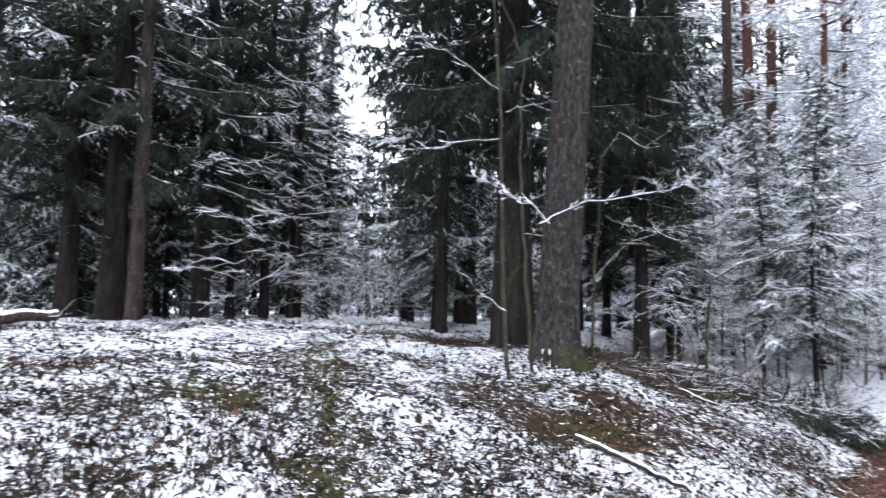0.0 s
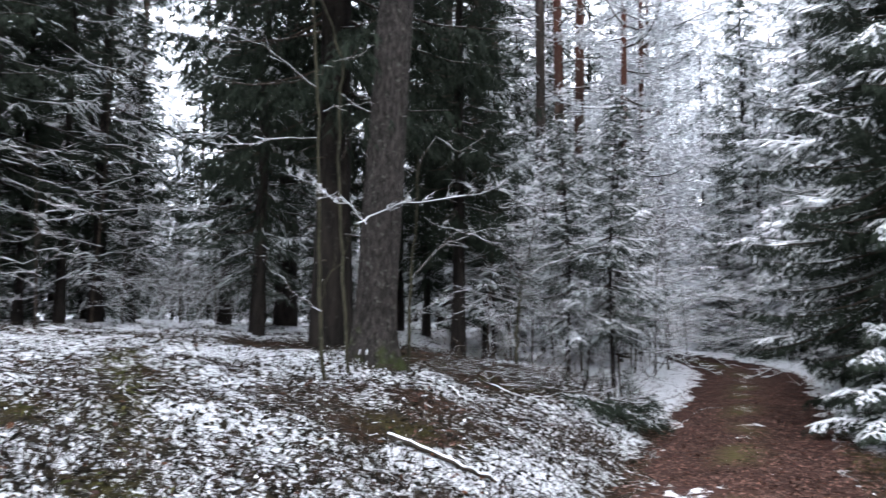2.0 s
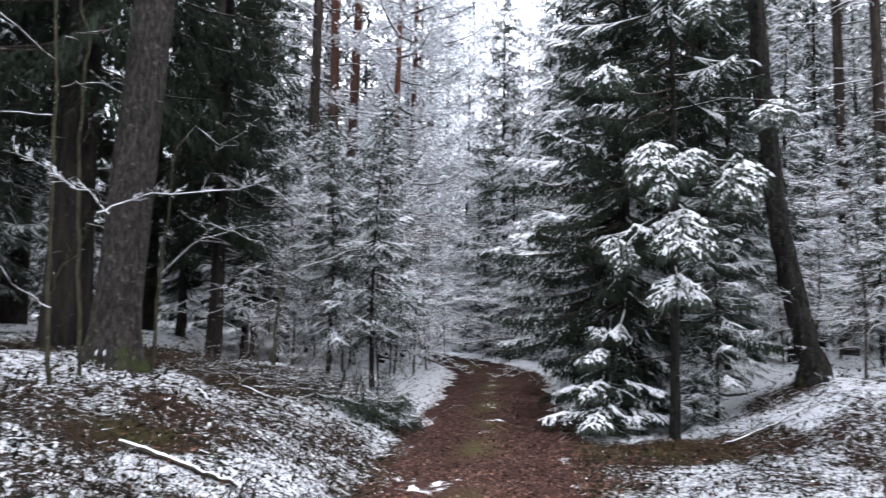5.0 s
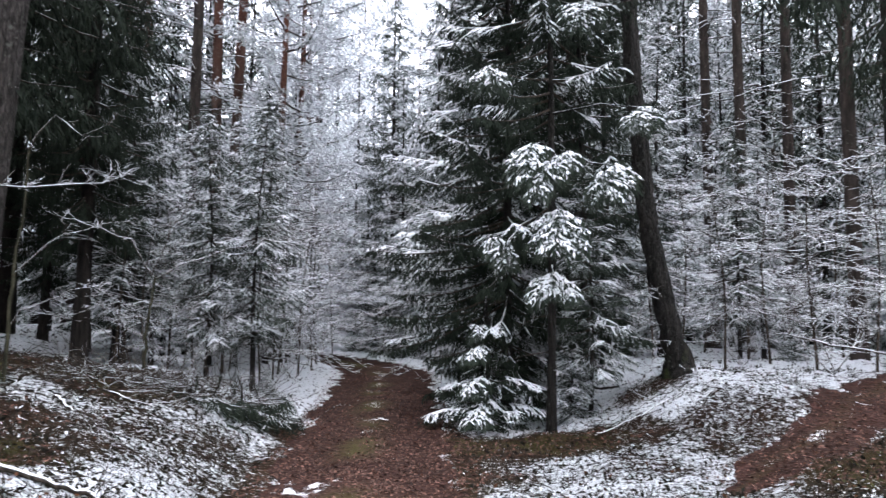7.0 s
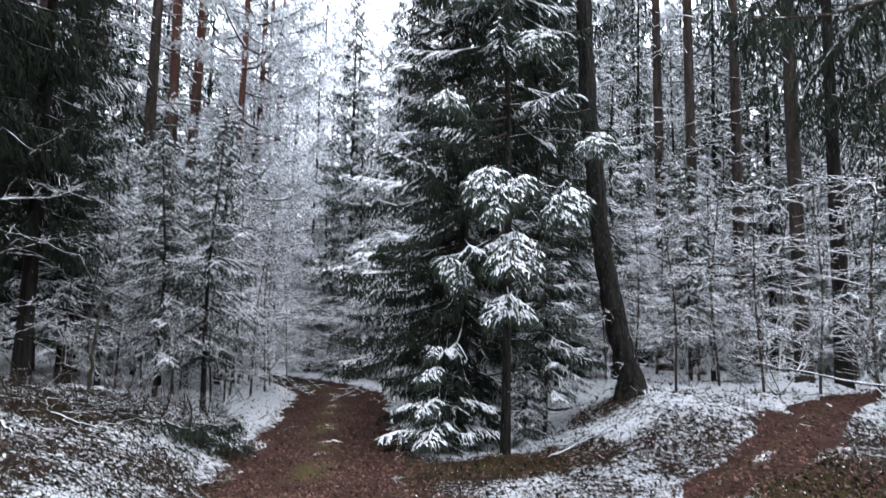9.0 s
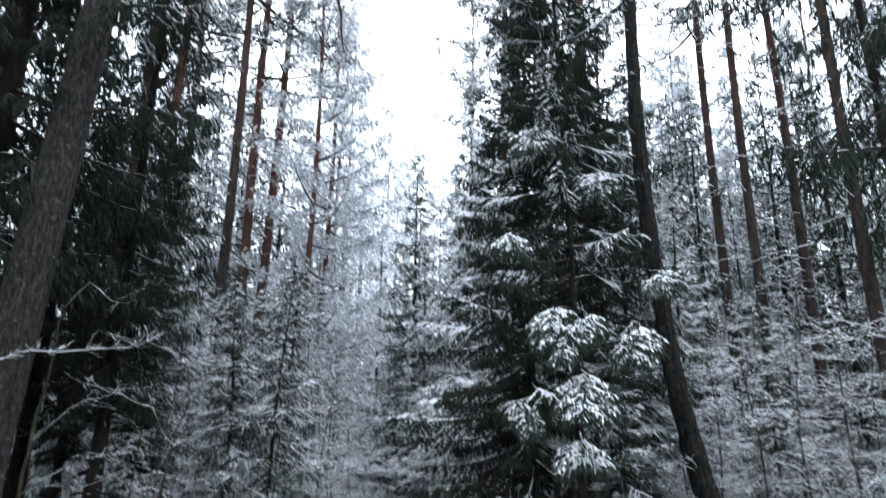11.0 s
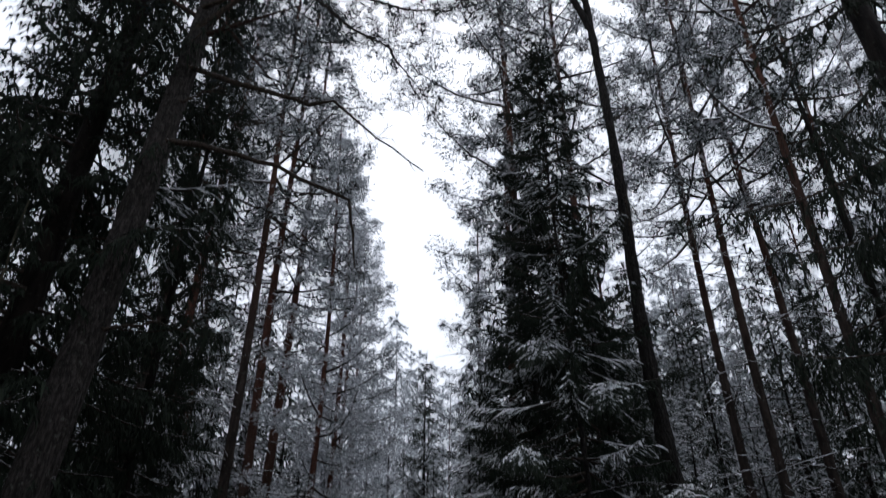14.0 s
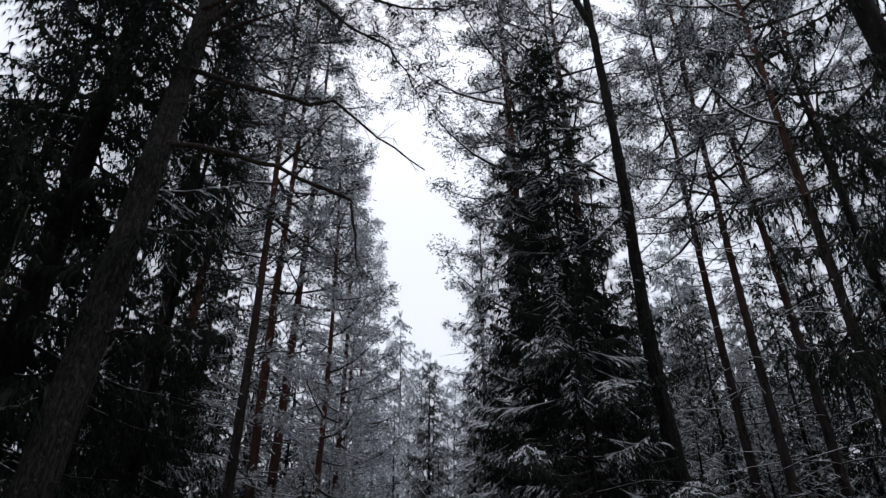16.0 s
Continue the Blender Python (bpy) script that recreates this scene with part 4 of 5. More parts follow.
# ---- the big trunk beside the track ----
def big_tree():
    root = tagged(new("old_pine_tree"), "thick old trunk with furrowed grey bark and long bare branches", "tree")
    root.location = on_ground(7.2, 8.67, 0.06)
    base = np.array(root.location)
    zs = np.concatenate([np.arange(0, 6, 0.05), np.arange(6, 23, 0.3)])
    th = np.linspace(0, 2 * np.pi, 64, endpoint=False)
    k = zs / 23
    cx = 0.062 * zs - 0.0014 * zs ** 2
    cy = 0.01 * zs + 0.03 * np.sin(zs * 0.5)
    r = 0.245 * (1 - 0.75 * k) + 0.10 * np.exp(-zs / 0.28)
    ang, hh = np.meshgrid(th, zs)
    ridge = vnoise(ang * 7.0 / (2 * np.pi) * 4, hh * 1.7, 21) - 0.5 + 0.5 * (vnoise(ang * 60 / (2 * np.pi), hh * 5, 22) - 0.5)
    ridge[:, -4:] = ridge[:, :4] * 0.5 + ridge[:, -4:] * 0.5
    roots = np.exp(-hh / 0.22) * 0.10 * np.cos(ang * 5 + 1)
    rr = r[:, None] * (1 + 0.10 * ridge) + roots
    v = np.stack([cx[:, None] + rr * np.cos(ang), cy[:, None] + rr * np.sin(ang), hh], -1)
    soup = Soup()
    i = np.arange(len(zs) - 1)[:, None] * 64
    a = np.arange(64)[None]
    b = (a + 1) % 64
    soup.add(v, np.stack([i + a, i + b, i + 64 + b, i + 64 + a], -1).reshape(-1, 4))
    part("trunk", soup, M_BARK_MAIN, root, rounded=True)
    caught = Soup()
    for j in range(7):
        a = RNG.uniform(4.0, 4.9)
        z, rr0 = RNG.uniform(0.05, 0.32), 0.27
        rr0 = 0.245 + 0.10 * math.exp(-z / 0.28) + math.exp(-z / 0.22) * 0.10 * math.cos(a * 5 + 1)
        p = np.array([math.cos(a) * rr0, math.sin(a) * rr0, z])
        caught.tube([p + [0, 0, 0.028], p + [math.cos(a) * 0.02, math.sin(a) * 0.02, 0], p + [math.cos(a) * 0.03, math.sin(a) * 0.03, -0.035]], np.array([0.003, 0.008, 0.003]) * RNG.uniform(0.5, 1.1), 5, 0.5)
    part("snow", caught, M_SNOW, root, "snow caught between the roots", rounded=True, kind="stuff")
    # long bare branches that reach over the track
    lines = (((9.6, 45.7, 8.7), (17.7, 45.6, 8.4), (23.2, 45.4, 8.2), (25.7, 45.8, 8.2), (30.8, 43.4, 8.4), (35.7, 40.9, 8.6)),
             ((9.6, 39.9, 8.7), (15.2, 40.5, 8.4), (20.8, 40.1, 8.2), (28.4, 38.4, 8.2), (29.2, 35.8, 8.2), (29.6, 33.1, 8.2)),
             ((9.8, 48.5, 8.7), (14.3, 51.9, 8.4), (23.9, 54.0, 8.2), (32.6, 53.2, 8.4), (38.3, 53.1, 8.6), (42.6, 54.2, 8.8)),
             ((10.0, 50.0, 8.7), (14.0, 52.3, 8.2), (21.4, 53.1, 8.0), (27.3, 51.3, 7.8), (31.5, 50.3, 7.8), (34.6, 47.4, 7.8)),
             ((9.7, 42.6, 8.7), (12.5, 44.3, 8.5), (14.6, 45.2, 8.4)),
             ((9.2, 25.5, 8.7), (12.4, 26.5, 8.4), (14.3, 27.4, 8.3)))
    for n, line in enumerate(lines):
        pts = np.array([seen(*p) for p in line]) - base
        fine = np.linspace(0, 1, 16)
        pts = np.stack([np.interp(fine, np.linspace(0, 1, len(pts)), pts[:, j]) for j in range(3)], -1) + RNG.normal(0, 0.015, (16, 3))
        soup = Soup()
        soup.tube(pts, (0.048 if n < 4 else 0.03) * (1 - 0.8 * fine), 6)
        for j in range((14, 14, 44, 44, 3, 3)[n]):
            q = RNG.integers(5, 16)
            twiggy(soup, pts[q], unit(pts[min(q + 1, 15)] - pts[q - 1]) + RNG.normal(0, 0.8, 3), RNG.uniform(0.15, 0.9 if n in (2, 3) else 0.5), 0.007, 2 if n in (2, 3) else 1, 3)
        limb = part("branch", soup, M_TWIG_BARE, root, "long bare dark branch", rounded=True)
        if n not in (2, 3):
            continue
        tufts = Soup()
        for j in range(260):
            q = pts[int(RNG.integers(5, 16))] + RNG.normal(0, 0.45, 3) * [1, 1, 0.7]
            dd = unit(RNG.normal(0, 1, (16, 3)))
            tufts.sprays(q + RNG.normal(0, 0.05, (16, 3)), dd, unit(np.cross(dd, RNG.normal(0, 1, (16, 3)))), RNG.uniform(0.06, 0.14, 16), 0.016, 0.1)
        part("needles", tufts, M_PINE, limb, kind="stuff")
    # the crown far overhead
    leaf, wood = Soup(), Soup()
    for j in range(30):
        az, z = j * 2.4, 10 + 13 * (j / 30)
        o = np.array([math.sin(az), math.cos(az), 0.25])
        ln = RNG.uniform(1.5, 3.4) * (1 - 0.6 * j / 30)
        c = np.array([np.interp(z, zs, cx), np.interp(z, zs, cy), z])
        wood.tube([c, c + o * ln * 0.5, c + o * ln], [0.05, 0.03, 0.01], 5)
        for q in range(int(8 + ln * 5)):
            m = c + o * ln * RNG.uniform(0.4, 1.05) + RNG.normal(0, 0.28, 3)
            p = np.repeat(m[None], 9, 0) + RNG.normal(0, 0.1, (9, 3))
            d = unit(RNG.normal(0, 1, (9, 3)))
            leaf.sprays(p, d, unit(np.cross(d, RNG.normal(0, 1, (9, 3)))), RNG.uniform(0.15, 0.3, 9), 0.04, 0.1)
    part("crown_wood", wood, M_BARK_PINE, root, rounded=True, kind="stuff")
    part("foliage", leaf, M_PINE, root, kind="stuff")
    return root


big_tree()


# ---- the tall spruce beside the track ----
def snow_paw(root, apex, foot, width, drop, lean=None, to=None, out=0.45, twigs=36):
    """A drooping bough end, herringbone twigs under a thick cover of snow."""
    soup, cover, wood = Soup(), Soup(), Soup()
    apex, foot = np.array(apex) - np.array(root.location), np.array(foot) - np.array(root.location)
    wood.tube([foot, foot * 0.45 + apex * 0.55 + [0, 0, 0.10 * out / 0.45], apex], [0.016, 0.011, 0.006], 5)
    if to is None:
        to = unit((np.array([0, 0, 0]) - np.array(root.location)) * [1, 1, 0])
    flat = np.array([to[1], -to[0], 0])
    lean = RNG.normal(0, 0.25) if lean is None else lean
    down = np.array([0, 0, -1.0])

    scale = (width / 0.8) ** 0.5

    def laden(pts, wide, fingers):
        n = len(pts)
        run = unit(pts[-1] - pts[0])
        across = unit(np.cross(run, [0, 0, 1.0]))
        bulge = np.sin(np.pi * np.clip(np.linspace(0.22, 0.94, n), 0, 1)) * RNG.uniform(0.6, 1.25, n)
        cover.ribbons((pts + [0, 0, 0.02])[None], across[None], (wide * bulge)[None], 0.42)
        for j in range(fingers):
            c = pts[int(RNG.integers(1, n))]
            m = RNG.uniform(0.035, 0.10) * scale
            dd = unit(run * RNG.uniform(0.5, 1.0) + across * (1 if j % 2 else -1) * RNG.uniform(0.5, 1.0) + down * RNG.uniform(0.1, 0.5))
            q = np.array([c, c + dd * m * 0.5, c + dd * m + down * m * 0.25]) + [0, 0, 0.018]
            cover.ribbons(q[None], unit(np.cross(dd, [0, 0, 1.0]))[None], wide * RNG.uniform(0.35, 0.65) * np.array([[0.8, 1.0, 0.2]]), 0.45)
        for rep in range(9):
            base = pts + RNG.normal(0, 0.02, pts.shape) + [0, 0, 0.012 if rep < 1 else -0.02]
            dd = unit(run * RNG.uniform(0.2, 0.9, (n, 1)) + across * RNG.normal(0, 0.7, (n, 1)) + down * RNG.uniform(0.2, 0.9, (n, 1)))
            soup.sprays(base, dd, unit(np.cross(dd, to) + RNG.normal(0, 0.3, pts.shape)), RNG.uniform(0.06, 0.15, n), 0.018, 0.2)

    k = np.linspace(0, 1, 9)
    axis = apex + flat * (lean * drop * k)[:, None] + to * (out * drop * k)[:, None] + down * (drop * (0.25 * k + 0.75 * k ** 1.6))[:, None] + RNG.normal(0, 0.008, (9, 3))
    laden(axis, 0.075 * scale, 8)
    for i in range(twigs):
        t = 0.04 + 0.88 * (i // 2 + RNG.uniform(-0.3, 0.3)) / (twigs // 2)
        sg = 1 if i % 2 else -1
        c = np.array([np.interp(t, k, axis[:, j]) for j in range(3)])
        ln = width * 0.56 * (1.12 - 0.75 * abs(t - 0.45) - 0.25 * t) * RNG.uniform(0.6, 1.12)
        q = np.linspace(0, 1, 6)
        way = flat * sg * RNG.uniform(0.55, 0.9) + to * RNG.uniform(0.1, 0.6)
        twig = c + way * (ln * q)[:, None] + down * (ln * (RNG.uniform(0.20, 0.55) * q + RNG.uniform(0.0, 0.3) * q ** 2))[:, None] + RNG.normal(0, 0.010, (6, 3))
        laden(twig, RNG.uniform(0.045, 0.070) * scale, 10)
    ob = part("bough", soup, M_SOME, root, "drooping spruce bough")
    part("snow", cover, M_SNOW, ob, "thick white snow cover", rounded=True)
    part("twig", wood, M_BARK_BLACK, ob, rounded=True)


hero = spruce(14.5, 0.066, 2.3, 1.95, 0.27, 6, 0.062, 0.017, 0.20, M_DARK, "tall slim spruce with thin dark trunk beside the track", bark=M_BARK_BLACK, hang=0.7, fine=4, taper=0.7, inner=0.22, load=0.36, pad=0.030, curtain=0.14, gaps=(0.84, 0.10))
hero.location = on_ground(49.1, 10.44, 0.05)
for az, el, d, width, drop, lean in ((47.3, 13.6, 9.3, 0.62, 0.50, 0.1), (50.4, 13.0, 9.2, 0.46, 0.62, 0.75), (53.9, 11.8, 9.6, 0.66, 0.46, 0.45), (49.6, 8.5, 9.2, 0.85, 0.50, 0.1), (49.0, 3.6, 9.3, 0.75, 0.26, 0.0),
                                     (56.0, 16.0, 10.0, 0.5, 0.30, 0.4), (43.8, 19.5, 9.4, 0.55, 0.30, -0.4), (46.2, 27.6, 9.6, 0.7, 0.40, 0.1), (51.0, 23.8, 9.8, 0.7, 0.40, -0.1), (44.3, 6.5, 9.9, 0.42, 0.40, -0.6)):
    p = seen(az + 0.35, el, d)
    snow_paw(hero, p, np.array([hero.location.x, hero.location.y, p[2] + 0.10]), width * 0.98, drop * 1.08, lean)

# ---- its dense neighbour and the little ones at its foot ----
dense = spruce(12.0, 0.10, 1.0, 2.6, 0.30, 7, 0.070, 0.020, 0.22, M_DARK, "dense dark spruce, snow on its outer boughs", hang=0.6, fine=4, taper=0.95, load=0.25, pad=0.034, curtain=0.14, gaps=(0.1, 0.10))
dense.location = on_ground(45.6, 12.7, 0.05)
back_spruce = spruce(11.5, 0.085, 3.0, 1.7, 0.33, 6, 0.08, 0.020, 0.22, M_DARK, "dark slim spruce with a bare foot behind the tall one", hang=0.7, fine=4, load=0.12, pad=0.028, curtain=0.14, gaps=(0.3, 0.1))
stand(back_spruce, [(51.4, 13.6, 1.0)], SPRUCE_GROUP)
small = spruce(2.1, 0.03, 0.15, 0.85, 0.15, 7, 0.06, 0.018, 0.22, M_SOME, "small bushy spruce loaded with snow", hang=0.25, fine=4, taper=0.9, dead=False, name="small_spruce", top_rise=0.7, load=0.88, pad=0.03)
plant(small, 50.5, 11.6, 120, 0.6, "small spruces", first=True)
plant(small, 43.2, 20.0, 60, 0.75, "small spruces")
for az, d, size in ((33.4, 32.5, 1.4), (35.0, 30.8, 1.7), (36.6, 29.2, 1.3), (38.0, 27.6, 1.5), (36.0, 33.0, 2.2), (34.2, 35.0, 2.2), (32.0, 36.5, 1.9)):
    plant(small, az, d, az * 90, size, "small spruces")
plant(small, 66.0, 15.5, 200, 0.7, "small spruces")
plant(small, 27.2, 13.2, 10, 0.45, "small spruces")

low_bush = spruce(0.62, 0.025, 0.04, 0.85, 0.10, 7, 0.06, 0.016, 0.22, M_DARK, "low dark spruce bush on the slope, snow on its tips", hang=0.4, fine=4, taper=0.5, dead=False, name="spruce_bush", top_rise=0.5, load=0.14, pad=0.02)
stand(low_bush, [(*aim(25.4, -7.2), 1.0), (*aim(23.6, -6.7), 0.85), (*aim(26.7, -6.9), 0.75), (*aim(21.9, -6.2), 0.6)], "spruce bushes")

# the little spruce with tiers of laden boughs
tiered = spruce(1.95, 0.03, 0.15, 0.7, 0.17, 7, 0.07, 0.018, 0.20, M_DARK, "little spruce with tiers of snow-laden boughs", hang=0.4, fine=4, taper=0.9, dead=False, name="small_spruce", top_rise=0.5, load=0.15, pad=0.03)
tiered.location = on_ground(44.2, 11.0, 0.05)
tagged(tiered, group="small spruces")
for tier in range(4):
    z = 0.36 + 0.40 * tier
    for j in range(6 - tier):
        a = 6.283 * j / (6 - tier) + tier * 0.7 + RNG.uniform(-0.3, 0.3)
        o = np.array([math.sin(a), math.cos(a), 0.0])
        reach = (0.98 - 0.15 * tier) * RNG.uniform(0.7, 1.15)
        c = np.array(tiered.location) + [0, 0, z + RNG.uniform(-0.09, 0.09)]
        if (j + tier) % 4 == 3:
            continue
        snow_paw(tiered, c + o * reach * 0.3 + [0, 0, 0.06], c, 0.14 + 0.30 * reach, 0.10 + 0.10 * reach, 0.0, o, 0.7 * reach / (0.10 + 0.10 * reach), 14)

thin = spruce(5.2, 0.045, 1.0, 1.05, 0.26, 6, 0.07, 0.017, 0.20, M_SOME, "thin young spruce with bare lower trunk", hang=0.4, fine=4, name="young_spruce", load=0.55, pad=0.024)
stand(thin, [(22.7, 13.4, 0.95), (26.1, 13.4, 1.05), (52.0, 11.6, 0.8), (17.0, 14.0, 1.1), (62.5, 15.5, 0.9)], "young spruces")


# ---- the leaning black tree ----
def leaning_tree():
    root = tagged(new("leaning_tree"), "leaning dark deciduous trunk with wet black bark", "tree")
    root.location = on_ground(59.2, 12.05, 0.1)
    base = np.array(root.location)
    way = [(58.6, -4.6, 12.0), (57.5, 0.5, 12.0), (56.1, 8.0, 12.2), (55.4, 17, 12.4), (55.0, 24, 12.5), (55.0, 31, 12.6), (55.4, 39.5, 12.6), (55.2, 47, 12.6), (55.0, 53.6, 12.6), (54.5, 58, 12.6)]
    pts = np.array([seen(a + 0.1, e, q) for a, e, q in way]) - base
    k = np.linspace(0, 1, len(pts))
    f = np.linspace(0, 1, 90)
    pts = np.stack([np.interp(f, k, pts[:, j]) for j in range(3)], -1)
    for _ in range(16):
        pts[1:-1] = 0.5 * pts[1:-1] + 0.25 * (pts[:-2] + pts[2:])
    r = 0.170 * (1 - 0.58 * f) + 0.24 * np.exp(-f / 0.025)
    soup = Soup()
    soup.tube(pts, r, 20, 0.42)
    part("trunk", soup, M_BARK_BLACK, root, rounded=True)
    tops = Soup()
    top = pts[74]
    fork = [top, top + [-0.5, 0.2, 1.6], top + [-1.1, 0.3, 3.0], top + [-1.9, 0.4, 4.6], top + [-2.4, 0.4, 6.5]]
    tops.tube(fork, [0.10, 0.09, 0.07, 0.05, 0.02], 8)
    part("limb", tops, M_BARK_BLACK, root, "forked upper limb", rounded=True)
    tops = Soup()
    for j in range(26):
        q = int(RNG.integers(45, 90))
        twiggy(tops, pts[q], RNG.normal(0, 1, 3) + [0, 0, 0.5], RNG.uniform(0.6, 1.7), 0.018, 2, 4)
    part("crown_wood", tops, M_TWIG_BARE, root, "dark forked twigs", rounded=True, kind="stuff")
    shoots = Soup()
    for j in range(30):
        q = int(RNG.integers(1, 16))
        way = RNG.normal(0, 1, 3) * [1, 1, 0.3] + [0, 0, 0.35]
        twiggy(shoots, pts[q] + unit(way) * 0.1, way, RNG.uniform(0.25, 0.75), 0.007, 1, 4)
    part("undergrowth", shoots, M_TWIG, root, "fine snowy shoots round the foot", rounded=True, kind="stuff")
    return root


leaning_tree()


# ---- saplings and shrubs ----
def sapling(name, label, way, boughs, radius, shift):
    way = [(a + shift, e, q) for a, e, q in way]
    boughs = [([(a + shift, e, q) for a, e, q in line], thick, *more) for line, thick, *more in boughs]
    root = tagged(new(name), label, "sapling")
    foot = seen(*way[0])
    foot[2] = float(height(foot[0], foot[1])) - 0.03
    root.location = foot
    pts = np.array([foot] + [seen(*p) for p in way[1:]]) - foot
    f = np.linspace(0, 1, 24)
    k = np.linspace(0, 1, len(pts))
    pts = np.stack([np.interp(f, k, pts[:, j]) for j in range(3)], -1)
    pts[1:] += RNG.normal(0, 0.008, (23, 3))
    stem = Soup()
    stem.tube(pts, radius * (1 - 0.65 * f), 7)
    part("stem", stem, M_STEM, root, rounded=True)
    for line, thick, twigs, *own in boughs:
        b = np.array([seen(*p) for p in line]) - foot
        g = np.linspace(0, 1, 10)
        b = np.stack([np.interp(g, np.linspace(0, 1, len(b)), b[:, j]) for j in range(3)], -1) + RNG.normal(0, 0.018, (10, 3))
        soup = Soup()
        soup.tube(b, thick * (1 - 0.65 * g), 6)
        for j in range(twigs):
            q = int(RNG.integers(3, 10))
            twiggy(soup, b[q], unit(b[min(q + 1, 9)] - b[q - 1]) + RNG.normal(0, 0.5, 3) + [0, 0, 0.3], RNG.uniform(0.05, 0.15), 0.0036, 1, 2)
        part("branch", soup, own[0] if own else M_TWIG, root, "branch lined with snow", rounded=True)
    return root


sapling("thin_sapling", "thin greenish sapling with snow-lined branches",
        [(3.75, -6.0, 7.4), (3.45, -2.8, 7.4), (3.25, 2.4, 7.4), (3.0, 10, 7.4), (2.75, 17.3, 7.4), (2.2, 23.3, 7.4), (1.9, 33, 7.4)],
        [(((3.3, 0.6, 7.4), (3.8, 2.0, 7.4), (5.0, 4.6, 7.35), (6.0, 6.8, 7.3)), 0.011, 8, M_STEM),
         (((6.0, 6.8, 7.3), (7.1, 7.7, 7.3), (10.1, 8.8, 7.2), (14.4, 9.2, 7.1), (17.1, 10.0, 7.0)), 0.0095, 44, M_HOAR),
         (((6.4, 7.0, 7.3), (5.3, 8.5, 7.3), (3.55, 9.3, 7.2), (0.8, 10.5, 7.1)), 0.0075, 30, M_HOAR),
         (((3.4, 0.0, 7.4), (1.7, 1.5, 7.3), (0.2, 2.75, 7.25), (-1.1, 4.2, 7.2)), 0.009, 3),
         (((2.7, 17.1, 7.4), (0.3, 18.8, 7.3), (-1.5, 20.0, 7.2), (-4.8, 21.0, 7.2)), 0.008, 16),
         (((2.7, 13.4, 7.4), (-0.4, 13.4, 7.3), (-2.8, 12.5, 7.2), (-5.6, 12.5, 7.1)), 0.007, 14),
         (((2.9, 18.4, 7.4), (4.1, 19.1, 7.3), (6.1, 19.7, 7.2)), 0.007, 4),
         (((3.0, 15.4, 7.4), (4.7, 16.0, 7.3), (7.1, 16.4, 7.2)), 0.007, 4)], 0.024, -0.25)
sapling("crooked_sapling", "crooked thin sapling beside the big trunk",
        [(5.6, -3.8, 7.8), (4.9, 4.6, 7.8), (4.6, 9.8, 7.8), (4.5, 16.2, 7.8), (4.8, 19.1, 7.8), (3.8, 21.5, 7.8), (2.7, 24, 7.8)],
        [(((4.6, 12.0, 7.8), (5.6, 14.0, 7.7), (6.8, 15.0, 7.6)), 0.006, 3)], 0.020, -0.25)
sapling("dead_sapling", "slim grey sapling standing against the big trunk",
        [(10.2, -3.5, 8.6), (10.4, 3.8, 8.6), (10.8, 7.8, 8.6), (10.75, 12.5, 8.6)],
        [(((10.75, 11.5, 8.6), (12.3, 13.8, 8.5), (14.1, 12.8, 8.4), (16.1, 14.1, 8.3)), 0.007, 8),
         (((10.5, 3.0, 8.6), (13.3, 5.5, 8.5), (15.5, 6.5, 8.4), (18.0, 6.8, 8.3)), 0.007, 8),
         (((10.3, -0.5, 8.6), (12.5, 1.2, 8.5), (14.7, 1.9, 8.4), (16.9, 2.4, 8.3)), 0.007, 5)], 0.022, -0.2)
sapling("bare_sapling", "bare sapling leaning over with a fan of snowy branches",
        [(17.8, -5.5, 10.6), (17.9, -1, 10.6), (18.3, 3.0, 10.6)],
        [(((18.2, 2.6, 10.6), (21.0, 4.3, 10.5), (24.5, 5.4, 10.4), (28.0, 6.8, 10.3)), 0.013, 22),
         (((18.2, 2.8, 10.6), (16.5, 5.5, 10.5), (13.5, 6.5, 10.4), (11.5, 7.0, 10.3)), 0.011, 16),
         (((18.2, 3.0, 10.6), (19.5, 7, 10.5), (21.5, 10, 10.4)), 0.010, 16),
         (((18.0, 1.0, 10.6), (15.0, 0.8, 10.4), (11.5, -0.8, 10.2)), 0.008, 8)], 0.032, 0.75)
bush = shrub(2.0, 5, "leafless shrub with every twig lined in snow", 2, 0.013, 0.8, 7)
stand(bush, [(20.9, 12.2, 0.85), (-7.0, 21, 0.8), (-8.0, 26, 0.9), (-5.5, 24, 0.9), (29.0, 17.5, 0.8), (-6.0, 17.0, 0.8), (-1.5, 15.5, 0.6), (62.5, 14.5, 0.7), (68.5, 13.8, 0.8),
             (76, 12.0, 0.9), (-20, 20, 1.0), (-9, 14.8, 0.7), (27.5, 15.0, 0.7)], "shrubs")
lace = lacy_tree(3.6, "thin leafless tree with level snow-lined branches", 20, 1.7)
